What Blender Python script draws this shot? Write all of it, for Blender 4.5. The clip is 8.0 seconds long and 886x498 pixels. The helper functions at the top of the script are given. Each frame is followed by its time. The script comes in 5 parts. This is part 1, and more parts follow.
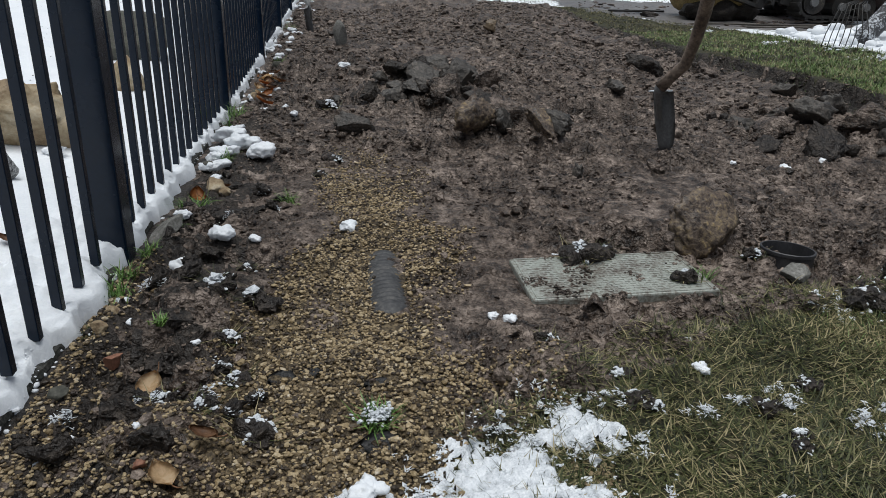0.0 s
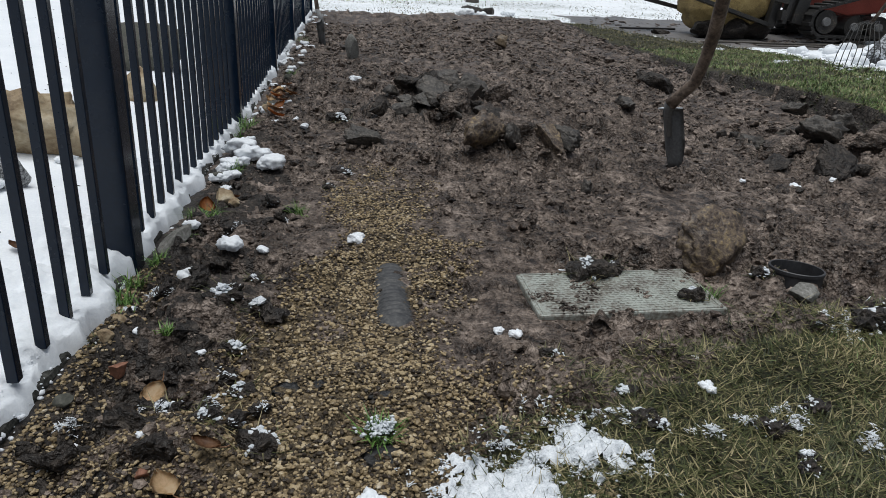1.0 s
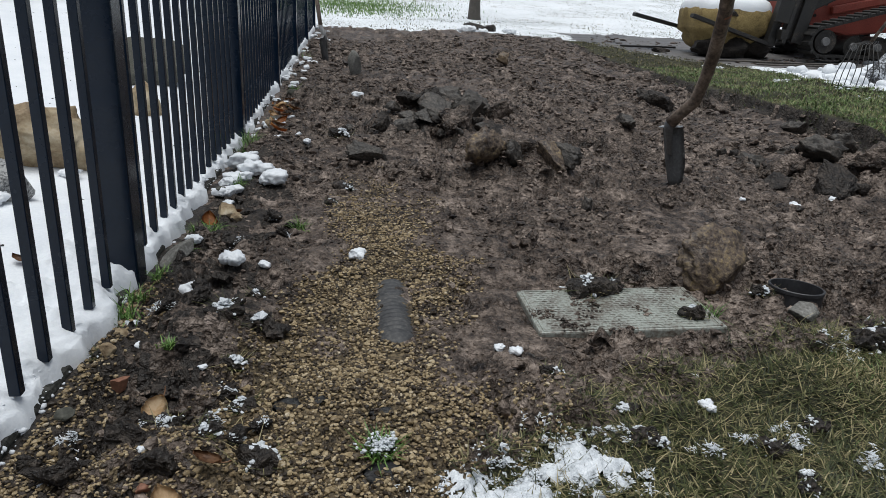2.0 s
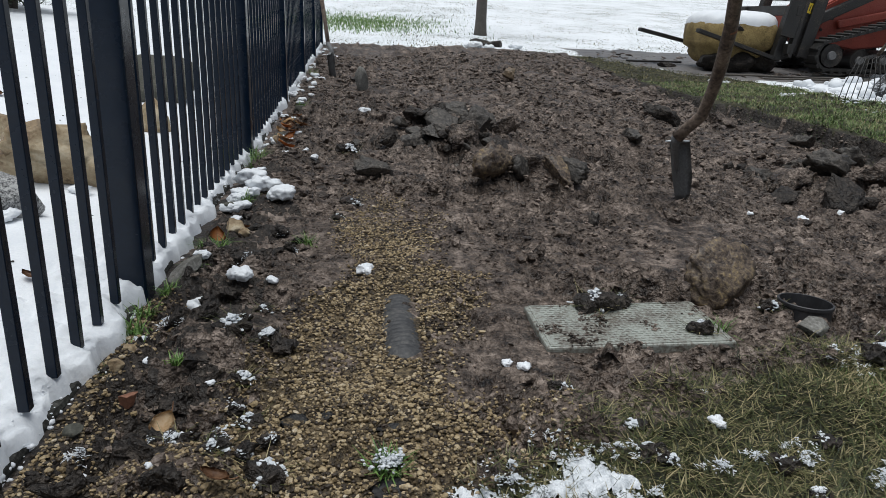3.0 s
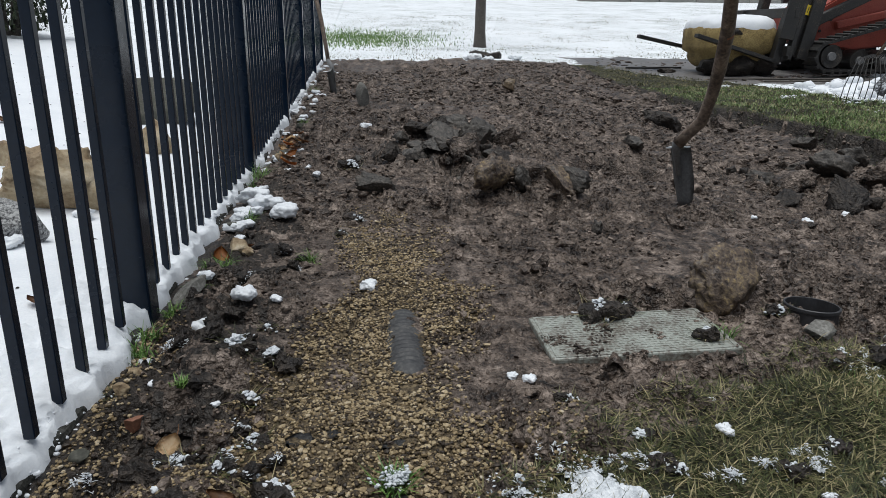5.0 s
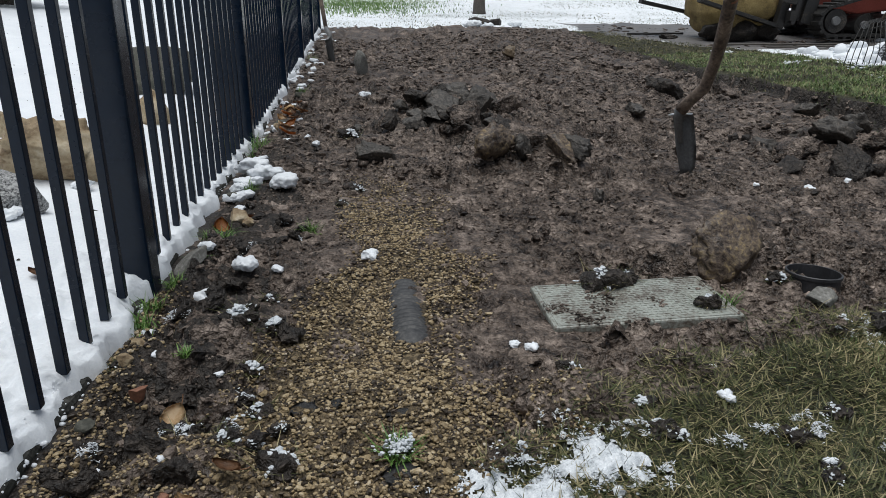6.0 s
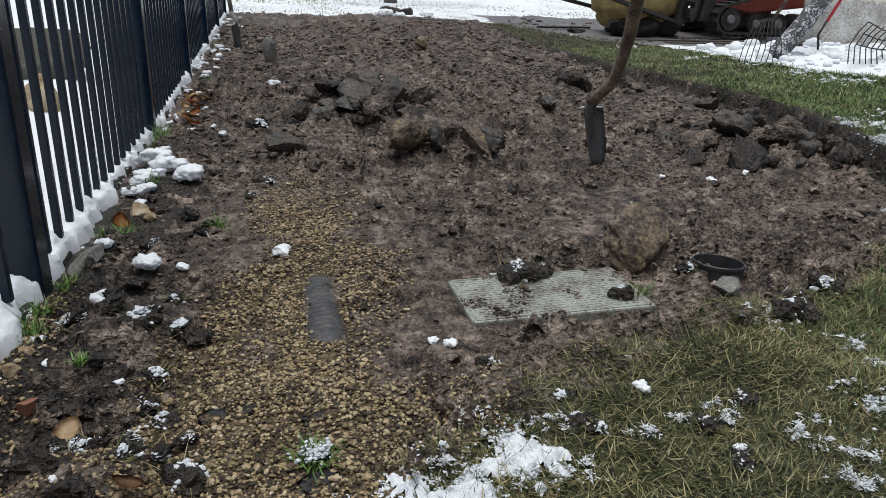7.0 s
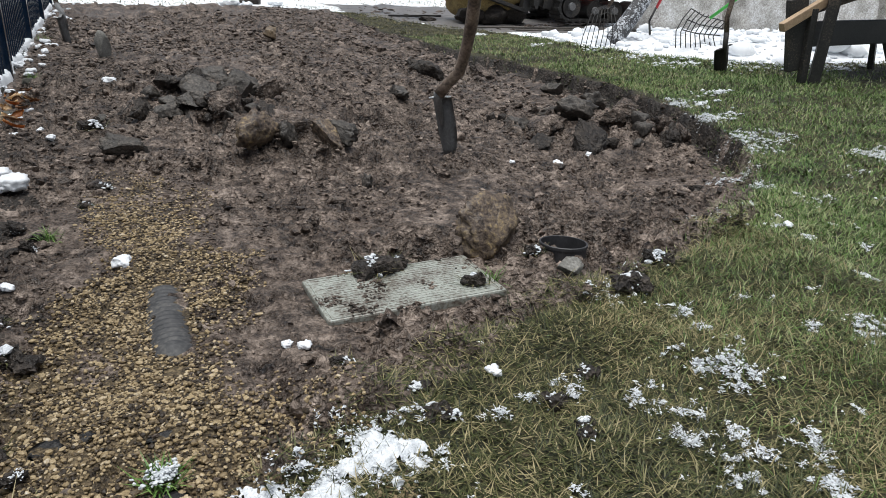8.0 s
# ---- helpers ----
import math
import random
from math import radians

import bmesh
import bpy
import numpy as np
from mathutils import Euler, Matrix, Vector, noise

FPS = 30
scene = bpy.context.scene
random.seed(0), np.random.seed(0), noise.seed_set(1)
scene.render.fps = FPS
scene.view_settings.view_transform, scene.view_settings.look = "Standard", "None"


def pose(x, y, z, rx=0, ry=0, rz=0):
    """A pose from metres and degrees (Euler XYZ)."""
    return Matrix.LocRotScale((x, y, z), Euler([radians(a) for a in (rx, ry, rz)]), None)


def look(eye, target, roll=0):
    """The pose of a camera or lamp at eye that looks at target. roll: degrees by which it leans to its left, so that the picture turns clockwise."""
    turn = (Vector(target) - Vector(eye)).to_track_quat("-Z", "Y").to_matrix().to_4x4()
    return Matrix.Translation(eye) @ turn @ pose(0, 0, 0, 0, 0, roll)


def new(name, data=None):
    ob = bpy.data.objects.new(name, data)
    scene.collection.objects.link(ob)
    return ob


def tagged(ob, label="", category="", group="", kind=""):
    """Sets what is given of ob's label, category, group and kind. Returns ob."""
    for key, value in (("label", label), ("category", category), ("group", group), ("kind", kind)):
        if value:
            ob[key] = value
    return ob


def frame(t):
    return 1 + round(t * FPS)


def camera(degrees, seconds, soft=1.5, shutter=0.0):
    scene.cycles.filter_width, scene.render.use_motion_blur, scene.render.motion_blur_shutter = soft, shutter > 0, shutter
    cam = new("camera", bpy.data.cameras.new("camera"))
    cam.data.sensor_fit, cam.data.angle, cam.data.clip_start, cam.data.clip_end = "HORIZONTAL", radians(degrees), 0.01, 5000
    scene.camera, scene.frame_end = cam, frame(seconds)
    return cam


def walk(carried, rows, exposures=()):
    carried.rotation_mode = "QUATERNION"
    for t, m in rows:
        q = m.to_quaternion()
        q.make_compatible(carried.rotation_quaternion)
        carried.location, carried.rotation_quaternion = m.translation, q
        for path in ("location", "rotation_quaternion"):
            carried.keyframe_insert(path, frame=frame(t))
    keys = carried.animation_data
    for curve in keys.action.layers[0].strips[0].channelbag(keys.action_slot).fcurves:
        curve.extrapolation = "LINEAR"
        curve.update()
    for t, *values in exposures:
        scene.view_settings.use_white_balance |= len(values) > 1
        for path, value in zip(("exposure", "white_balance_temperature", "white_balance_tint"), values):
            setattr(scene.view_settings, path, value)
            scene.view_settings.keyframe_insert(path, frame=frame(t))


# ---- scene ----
cam = camera(63.7, 8.0, soft=0.65)
PATH = [
    (0, (2.254, -0.997, 0.687), (2.53, 0.844, -0.043), 1.5),
    (0.5, (2.256, -0.999, 0.686), (2.508, 0.852, -0.028), 1.8),
    (1, (2.258, -0.998, 0.688), (2.511, 0.86, -0.007), 2.1),
    (1.5, (2.255, -1.003, 0.692), (2.513, 0.862, 0.016), 2.5),
    (3, (2.253, -1.005, 0.696), (2.487, 0.883, 0.078), 2.2),
    (3.5, (2.251, -1.007, 0.699), (2.47, 0.888, 0.098), 1.9),
    (4, (2.253, -1.009, 0.702), (2.47, 0.892, 0.118), 1.4),
    (5.5, (2.265, -1.001, 0.7), (2.481, 0.898, 0.111), 0.0),
    (6, (2.26, -0.999, 0.698), (2.474, 0.874, 0.031), -0.0),
    (6.5, (2.255, -0.993, 0.694), (2.478, 0.87, 0.001), 0.3),
    (7, (2.26, -0.963, 0.696), (2.71, 0.86, 0.007), 1.8),
    (7.5, (2.312, -0.953, 0.722), (3.134, 0.731, 0.023), 1.8),
    (7.7, (2.313, -0.962, 0.725), (3.185, 0.696, 0.026), 1.9),
    (8, (2.302, -0.972, 0.711), (3.092, 0.724, 0.004), 1.8),
]
walk(cam, [(t, look(eye, target, roll)) for t, eye, target, roll in PATH],
     [(0, -0.06, 6210, 7), (6.6, -0.06, 6210, 7), (7.0, 0.07, 6270, 7.5), (7.5, 0.32, 6350, 8), (8, 0.42, 6350, 8)])

# ---- light: an even overcast sky ----
world = bpy.data.worlds.new("overcast")
scene.world = world
world.use_nodes = True
wn = world.node_tree
sky = wn.nodes.new("ShaderNodeTexSky")
sky.sky_type, sky.sun_disc = "NISHITA", False
sky.sun_elevation, sky.sun_rotation = radians(85), radians(225)
sky.air_density, sky.dust_density = 1.0, 3.0
grey = wn.nodes.new("ShaderNodeHueSaturation")
grey.inputs["Saturation"].default_value = 0.5
wn.links.new(sky.outputs[0], grey.inputs["Color"])
wn.links.new(grey.outputs[0], wn.nodes["Background"].inputs[0])
wn.nodes["Background"].inputs[1].default_value = 0.075
sun_data = bpy.data.lights.new("sun", "SUN")
sun_data.energy, sun_data.angle, sun_data.color = 2.6, radians(60), (1.0, 0.98, 0.95)
sun = new("sun", sun_data)
sun.matrix_world = look((2, 5, 30), (4, 6, 0))

# ---- noise on arrays ----
TABLE = np.random.default_rng(5).uniform(-1, 1, (256, 256))


def vnoise(x, y, seed=0):
    x, y = np.asarray(x, float) + seed * 17.31, np.asarray(y, float) + seed * 9.77
    xi, yi = np.floor(x).astype(int), np.floor(y).astype(int)
    fx, fy = x - xi, y - yi
    fx, fy = fx * fx * fx * (fx * (fx * 6 - 15) + 10), fy * fy * fy * (fy * (fy * 6 - 15) + 10)
    a, b = TABLE[xi % 256, yi % 256], TABLE[(xi + 1) % 256, yi % 256]
    c, d = TABLE[xi % 256, (yi + 1) % 256], TABLE[(xi + 1) % 256, (yi + 1) % 256]
    return (a * (1 - fx) + b * fx) * (1 - fy) + (c * (1 - fx) + d * fx) * fy


def fbm(x, y, octaves=4, seed=0):
    total, amp = 0, 1.0
    for k in range(octaves):
        total = total + amp * vnoise(x * 2.03**k, y * 2.03**k, seed + k)
        amp *= 0.5
    return total


def cells(x, y, seed=0):
    """Rounded crumbs with sharp clefts: domes over scattered points, 0 to 1."""
    x, y = np.asarray(x, float) + seed * 3.7, np.asarray(y, float) + seed * 5.3
    xi, yi = np.floor(x).astype(int), np.floor(y).astype(int)
    best, tall = np.full(x.shape, 9.0), np.zeros(x.shape)
    for i in (-1, 0, 1):
        for j in (-1, 0, 1):
            a, b = (xi + i) % 256, (yi + j) % 256
            d = (xi + i + 0.5 + 0.5 * TABLE[a, b] - x) ** 2 + (yi + j + 0.5 + 0.5 * TABLE[b, (a + 91) % 256] - y) ** 2
            near = d < best
            best, tall = np.where(near, d, best), np.where(near, TABLE[(a + 40) % 256, (b + 77) % 256], tall)
    return np.clip(1 - best / 0.85, 0, 1) ** 0.62 * (0.7 + 0.5 * tall)


def smooth(a, b, v):
    t = np.clip((np.asarray(v, float) - a) / (b - a), 0, 1)
    return t * t * (3 - 2 * t)


def inside(x, y, poly):
    """Signed distance to a polygon, positive inside."""
    x, y = np.asarray(x, float), np.asarray(y, float)
    best, odd = np.full(x.shape, 1e9), np.zeros(x.shape, bool)
    for (ax, ay), (bx, by) in zip(poly, poly[1:] + poly[:1]):
        dx, dy = bx - ax, by - ay
        t = np.clip(((x - ax) * dx + (y - ay) * dy) / (dx * dx + dy * dy), 0, 1)
        best = np.minimum(best, np.hypot(x - ax - t * dx, y - ay - t * dy))
        cross = ((ay > y) != (by > y)) & (x < (bx - ax) * (y - ay) / ((by - ay) or 1e-9) + ax)
        odd ^= cross
    return np.where(odd, best, -best)


# ---- plan ----
def fence_x(y):
    return 1.703 + 0.0 * y


EDGE = [(2.3, -0.3), (2.47, -0.1), (2.55, -0.03), (2.72, 0.09), (2.94, 0.19), (3.15, 0.25), (3.35, 0.3), (3.78, 0.48), (4.15, 0.66), (4.55, 0.98),
        (4.95, 1.45), (5.25, 2.05), (5.45, 2.75), (5.5, 3.4), (5.4, 4.15), (5.28, 5.0), (5.2, 6.3), (5.2, 8.0)]
BED = [(1.4, -6), (2.1, -6)] + EDGE + [(5.2, 9.4), (4.66, 9.87), (3.59, 10.2), (2.0, 10.5), (1.2, 10.5)]
ROAD = [(5.6, 11.0), (5.65, 9.5), (5.85, 8.2), (6.2, 7.2), (7.0, 6.8), (40, 2.0), (40, 9.0), (9.5, 10.2), (6.6, 11.0)]
GRASS = [(2.1, -12)] + EDGE + [(5.2, 9.6), (5.75, 9.4), (6.0, 8.2), (6.4, 7.15), (6.85, 6.6), (6.75, 5.2), (6.8, 4.3), (7.0, 3.75), (7.4, 3.4), (9.0, 2.9),
                 (14, 1.0), (14, -12)]

GRAVEL = [(1.9, -0.6), (1.98, -0.02), (2.03, 0.1), (2.08, 0.27), (2.12, 0.46), (2.15, 0.72), (2.21, 1.15), (2.28, 1.63), (2.34, 2.0), (2.41, 1.7),
          (2.47, 1.14), (2.5, 0.88), (2.45, 0.64), (2.44, 0.44), (2.48, 0.26), (2.5, 0.11), (2.47, -0.05), (2.4, -0.2), (2.3, -0.6)]


def wobble(x, y):
    return 0.05 * fbm(x * 3, y * 3, 3, 40) + 0.02 * vnoise(x * 22, y * 22, 44)


def in_bed(x, y):
    return inside(x, y, BED) + wobble(x, y)


def bump(x, y, cx, cy, rx, ry, turn=0.0):
    c, s = math.cos(turn), math.sin(turn)
    u, v = ((x - cx) * c + (y - cy) * s) / rx, (-(x - cx) * s + (y - cy) * c) / ry
    return np.exp(-(u * u + v * v))


def large_z(x, y):
    """The lie of the land without its fine relief: a gentle rise away from the kerb end of the bed, and towards the lawn."""
    x, y = np.asarray(x, float), np.asarray(y, float)
    left = fence_x(y) - 0.06 - x
    z = 0.035 * np.clip(y - 3, 0, 11) + 0.08 * np.clip(y - 14, 0, 24) + 0.01 * np.clip(y - 38, 0, 400)
    z = z + 0.04 * np.clip(x - 4.3, 0, 6) * smooth(7, 3.5, y) + 0.0 * x
    return z + 0.03 * smooth(0, 0.06, left) + np.minimum(0.09 * np.clip(left - 0.1, 0, 30), 0.7)


def ground_z(x, y):
    x, y = np.asarray(x, float), np.asarray(y, float)
    z = large_z(x, y)
    bed = in_bed(x, y)
    left = fence_x(y) - x
    soil = smooth(-0.015, 0.03, bed) * smooth(-0.05, -0.1, left)
    # the bed lies lower than the lawn along its far sides
    depth = (0.14 - 0.07 * smooth(3.2, 4.4, y)) * smooth(0.6, 1.6, y) * smooth(7.5, 5.0, y) * smooth(3.4, 4.4, x)
    z = z - soil * depth * smooth(0.0, 0.05, bed)
    calm = smooth(-0.5, 0.4, vnoise(x * 1.3, y * 1.3, 3)) * 0.5 + 0.5
    calm = calm * (1 - 0.8 * bump(x, y, 2.62, 0.42, 0.16, 0.22)) * (1 - 0.5 * bump(x, y, 2.25, 0.6, 0.3, 0.9)) * (1 - 0.6 * bump(x, y, 4.0, 1.2, 0.5, 0.35))
    wx, wy = x + 0.022 * vnoise(x * 17, y * 17, 23), y + 0.022 * vnoise(x * 17, y * 17, 24)
    lumpy = smooth(-0.45, 0.4, vnoise(x * 3.1, y * 3.1, 26))
    crumbly = smooth(-0.5, 0.3, vnoise(x * 4.3, y * 4.3, 27))
    clods = (0.07 * (np.abs(vnoise(x * 4.5, y * 4.5, 7)) - 0.3) + 0.065 * lumpy * (cells(wx * 7, wy * 7, 9) - 0.55)
             + 0.05 * smooth(9.0, 5.0, y) * (cells(wx * 15, wy * 15, 12) - 0.55) * (0.25 + 0.9 * lumpy)
             + 0.034 * smooth(5.0, 2.6, y) * (cells(wx * 31, wy * 31, 15) - 0.55) * (0.35 + 0.8 * crumbly)
             + 0.016 * smooth(2.6, 1.4, y) * (cells(wx * 58, wy * 58, 16) - 0.55) * (0.4 + 0.8 * crumbly)
             - 0.034 * smooth(0.2, 0.7, vnoise(wx * 11, wy * 11, 28)) * lumpy)
    lid = smooth(0.30, 0.24, np.abs(x - 2.896)) * smooth(0.17, 0.125, np.abs(y - 0.525))
    gravelly = 1 - 0.35 * smooth(-0.02, 0.06, inside(x, y, [(1.9, -0.6), (2.03, 0.1), (2.12, 0.46), (2.15, 0.72), (2.23, 1.63), (2.33, 1.95), (2.48, 1.7), (2.52, 0.88), (2.44, 0.44), (2.5, 0.11), (2.4, -0.2)]))
    rough = 0.035 * fbm(x * 1.1, y * 1.1, 2, 21) * smooth(0.5, 1.5, y) + clods * calm * gravelly * (1 - 0.95 * lid)
    z = z + soil * rough
    # diggings: heaps and hollows
    z = z + soil * (0.13 * bump(x, y, 2.7, 2.95, 0.4, 0.28) + 0.07 * bump(x, y, 2.95, 1.95, 0.5, 0.14) - 0.13 * smooth(1.25, 0.8, np.hypot((x - 3.72) / 0.34, (y - 2.72) / 0.26) + 0.25 * vnoise(x * 5, y * 5, 29)) + 0.06 * bump(x, y, 3.8, 3.25, 0.45, 0.12)
                    + 0.05 * bump(x, y, 4.85, 2.4, 0.45, 0.45) + 0.09 * bump(x, y, 4.3, 3.9, 0.4, 0.3) + 0.06 * bump(x, y, 3.6, 4.9, 0.9, 0.4)
                    + 0.10 * bump(x, y, 4.2, 8.6, 0.9, 0.6) - 0.13 * bump(x, y, 1.95, 0.71, 0.10, 0.07) - 0.05 * bump(x, y, 1.95, 1.1, 0.16, 0.07)
                    + 0.03 * bump(x, y, 3.2, 0.78, 0.25, 0.1) - 0.07 * bump(x, y, 3.47, 0.7, 0.07, 0.08) - 0.05 * bump(x, y, 3.02, 0.72, 0.07, 0.06) - 0.022 * bump(x, y, 2.896, 0.525, 0.3, 0.19)
                    + 0.05 * bump(x, y, 1.85, 2.2, 0.12, 0.5))
    heap = smooth(0.0, 0.5, inside(x, y, [(6.8, 6.4), (6.7, 5.2), (6.75, 4.3), (7.0, 3.7), (7.4, 3.4), (14, 2.4), (14, 7), (8, 6.6)]))
    z = z + heap * (0.05 + 0.05 * fbm(x * 4, y * 4, 3, 36))
    lawn = 1 - smooth(-0.03, 0.0, bed)
    white = smooth(0.05, 0.12, left)
    z = z + lawn * (1 - white) * (0.012 * fbm(x * 4, y * 4, 3, 30)) + white * 0.03 * fbm(x * 1.6, y * 1.6, 4, 33)
    return z


# ---- materials ----
def surface(name, stops, scale=20.0, fine=160.0, rough=(0.5, 0.8), relief=0.4, reach=0.004, metal=0.0, island=0.0, gloss=0.5, mix=0.5, detail=6.0, damp=0.0, crumbs=0.0):
    """Colour stops (place, r, g, b) run over noise at two scales; island: how far each loose piece shifts along them;
    crumbs: how granular the relief is, with shade painted into the gaps.
    """
    m = bpy.data.materials.new(name)
    m.use_nodes = True
    t = m.node_tree
    n, link, shader = t.nodes, t.links.new, t.nodes["Principled BSDF"]
    at = n.new("ShaderNodeTexCoord").outputs["Object"]

    def grain(size, deep):
        g = n.new("ShaderNodeTexNoise")
        g.inputs["Scale"].default_value, g.inputs["Detail"].default_value, g.inputs["Roughness"].default_value = size, deep, 0.62
        link(at, g.inputs["Vector"])
        return g.outputs["Fac"]

    def maths(kind, a, b):
        k = n.new("ShaderNodeMath")
        k.operation = kind
        for put, v in zip(k.inputs, (a, b)):
            if isinstance(v, (int, float)):
                put.default_value = v
            else:
                link(v, put)
        return k.outputs[0]

    big, small = grain(scale, detail), grain(fine, 3.0)
    both = maths("ADD", maths("MULTIPLY", big, 1 - mix), maths("MULTIPLY", small, mix))
    value = both
    if damp:
        broad = maths("SUBTRACT", grain(4.5, 4.0), 0.5)
        value = maths("ADD", both, maths("MULTIPLY", broad, damp))
        both = value
    if island:
        geo = n.new("ShaderNodeNewGeometry")
        shift = maths("MULTIPLY", maths("SUBTRACT", geo.outputs["Random Per Island"], 0.5), island)
        info = n.new("ShaderNodeObjectInfo")
        shift = maths("ADD", shift, maths("MULTIPLY", maths("SUBTRACT", info.outputs["Random"], 0.5), island * 0.5))
        value = maths("ADD", both, shift)
    height = both
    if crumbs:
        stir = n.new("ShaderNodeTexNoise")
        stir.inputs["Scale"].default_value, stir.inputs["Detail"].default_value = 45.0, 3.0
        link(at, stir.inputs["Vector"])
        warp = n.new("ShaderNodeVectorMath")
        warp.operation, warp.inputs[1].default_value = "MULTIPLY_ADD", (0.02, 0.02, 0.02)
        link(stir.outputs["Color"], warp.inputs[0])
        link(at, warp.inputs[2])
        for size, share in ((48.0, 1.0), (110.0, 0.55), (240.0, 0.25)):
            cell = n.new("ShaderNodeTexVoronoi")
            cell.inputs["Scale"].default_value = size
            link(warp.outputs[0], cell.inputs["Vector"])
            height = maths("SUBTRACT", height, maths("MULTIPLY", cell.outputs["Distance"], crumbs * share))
            # painted shade: colour darkens in the gaps between crumbs and lightens on their tops
            gap_shade = maths("MULTIPLY", maths("SUBTRACT", cell.outputs["Distance"], 0.4), -0.12 * share)
            value = maths("ADD", value, gap_shade)
    ramp = n.new("ShaderNodeValToRGB")
    while len(ramp.color_ramp.elements) < len(stops):
        ramp.color_ramp.elements.new(0.5)
    for e, (p, *rgb) in zip(ramp.color_ramp.elements, stops):
        e.position, e.color = p, (*rgb, 1)
    link(value, ramp.inputs["Fac"])
    link(ramp.outputs[0], shader.inputs["Base Color"])
    span = n.new("ShaderNodeMapRange")
    span.inputs["From Min"].default_value, span.inputs["From Max"].default_value = 0.35, 0.65
    span.inputs["To Min"].default_value, span.inputs["To Max"].default_value = rough
    link(big, span.inputs["Value"])
    link(span.outputs[0], shader.inputs["Roughness"])
    shader.inputs["Metallic"].default_value = metal
    shader.inputs["Specular IOR Level"].default_value = gloss
    if relief:
        b = n.new("ShaderNodeBump")
        b.inputs["Strength"].default_value, b.inputs["Distance"].default_value = relief, reach
        link(height, b.inputs["Height"])
        link(b.outputs[0], shader.inputs["Normal"])
    return m


MUD_STOPS = [(0.31, 0.01, 0.0064, 0.0046), (0.42, 0.0545, 0.0392, 0.0297), (0.52, 0.146, 0.1115, 0.0885), (0.66, 0.36, 0.29, 0.242)]
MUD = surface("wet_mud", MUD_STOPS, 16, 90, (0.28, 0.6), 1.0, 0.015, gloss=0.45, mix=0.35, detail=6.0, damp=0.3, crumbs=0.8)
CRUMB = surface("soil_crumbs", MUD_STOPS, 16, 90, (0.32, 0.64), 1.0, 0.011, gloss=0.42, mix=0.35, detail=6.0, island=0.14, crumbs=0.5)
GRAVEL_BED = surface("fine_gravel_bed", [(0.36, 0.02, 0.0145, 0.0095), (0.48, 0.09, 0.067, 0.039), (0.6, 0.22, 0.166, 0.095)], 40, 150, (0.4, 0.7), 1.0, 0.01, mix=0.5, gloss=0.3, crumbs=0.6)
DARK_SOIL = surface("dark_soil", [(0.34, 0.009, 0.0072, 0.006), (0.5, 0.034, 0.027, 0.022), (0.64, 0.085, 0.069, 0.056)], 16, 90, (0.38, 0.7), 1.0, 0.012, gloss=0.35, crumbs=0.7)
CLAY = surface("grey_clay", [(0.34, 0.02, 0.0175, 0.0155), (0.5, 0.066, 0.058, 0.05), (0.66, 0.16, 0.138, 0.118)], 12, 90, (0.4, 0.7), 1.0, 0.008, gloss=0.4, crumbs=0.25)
TAN_CLAY = surface("tan_clay", [(0.32, 0.05, 0.038, 0.028), (0.5, 0.13, 0.095, 0.062), (0.64, 0.27, 0.19, 0.105)], 11, 140, (0.45, 0.75), 0.7, 0.004)
PEBBLE = surface("pea_gravel", [(0.12, 0.034, 0.025, 0.017), (0.33, 0.145, 0.105, 0.058), (0.55, 0.31, 0.233, 0.128), (0.74, 0.43, 0.34, 0.21), (0.92, 0.58, 0.53, 0.45)],
                 30, 260, (0.35, 0.6), 0.3, 0.001, island=0.8, gloss=0.3)
SNOW = surface("snow", [(0.3, 0.70, 0.73, 0.77), (0.6, 0.82, 0.84, 0.86)], 6, 120, (0.55, 0.8), 0.5, 0.006, gloss=0.3)
SLUSH = surface("melting_snow", [(0.34, 0.3, 0.32, 0.34), (0.46, 0.58, 0.61, 0.64), (0.62, 0.8, 0.82, 0.84)], 55, 320, (0.4, 0.7), 0.6, 0.003, gloss=0.4)
SNOW_LAWN = surface("snow_dusted_lawn", [(0.33, 0.055, 0.065, 0.032), (0.40, 0.22, 0.25, 0.2), (0.45, 0.76, 0.79, 0.82), (0.6, 0.88, 0.9, 0.92)],
                    0.9, 34, (0.6, 0.8), 0.8, 0.02, gloss=0.3, mix=0.68)
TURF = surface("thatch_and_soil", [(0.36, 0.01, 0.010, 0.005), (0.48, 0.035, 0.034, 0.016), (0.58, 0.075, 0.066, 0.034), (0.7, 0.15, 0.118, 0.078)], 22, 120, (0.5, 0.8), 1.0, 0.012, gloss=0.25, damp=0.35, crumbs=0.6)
ASPHALT = surface("wet_muddy_asphalt", [(0.32, 0.05, 0.047, 0.045), (0.55, 0.16, 0.15, 0.145), (0.7, 0.26, 0.25, 0.245)], 2.2, 60, (0.25, 0.6), 0.5, 0.006)
BLADE = surface("grass_blades", [(0.2, 0.02, 0.046, 0.012), (0.42, 0.078, 0.148, 0.032), (0.64, 0.16, 0.24, 0.07), (0.86, 0.34, 0.36, 0.2)], 2.5, 60, (0.45, 0.7), 0.0, island=0.62, mix=0.25, gloss=0.3)
STRAW = surface("flattened_grass_blades", [(0.22, 0.012, 0.017, 0.005), (0.45, 0.062, 0.074, 0.022), (0.6, 0.14, 0.132, 0.056), (0.78, 0.34, 0.29, 0.16)], 2.5, 60, (0.45, 0.75), 0.0, island=0.6, mix=0.25, gloss=0.3)
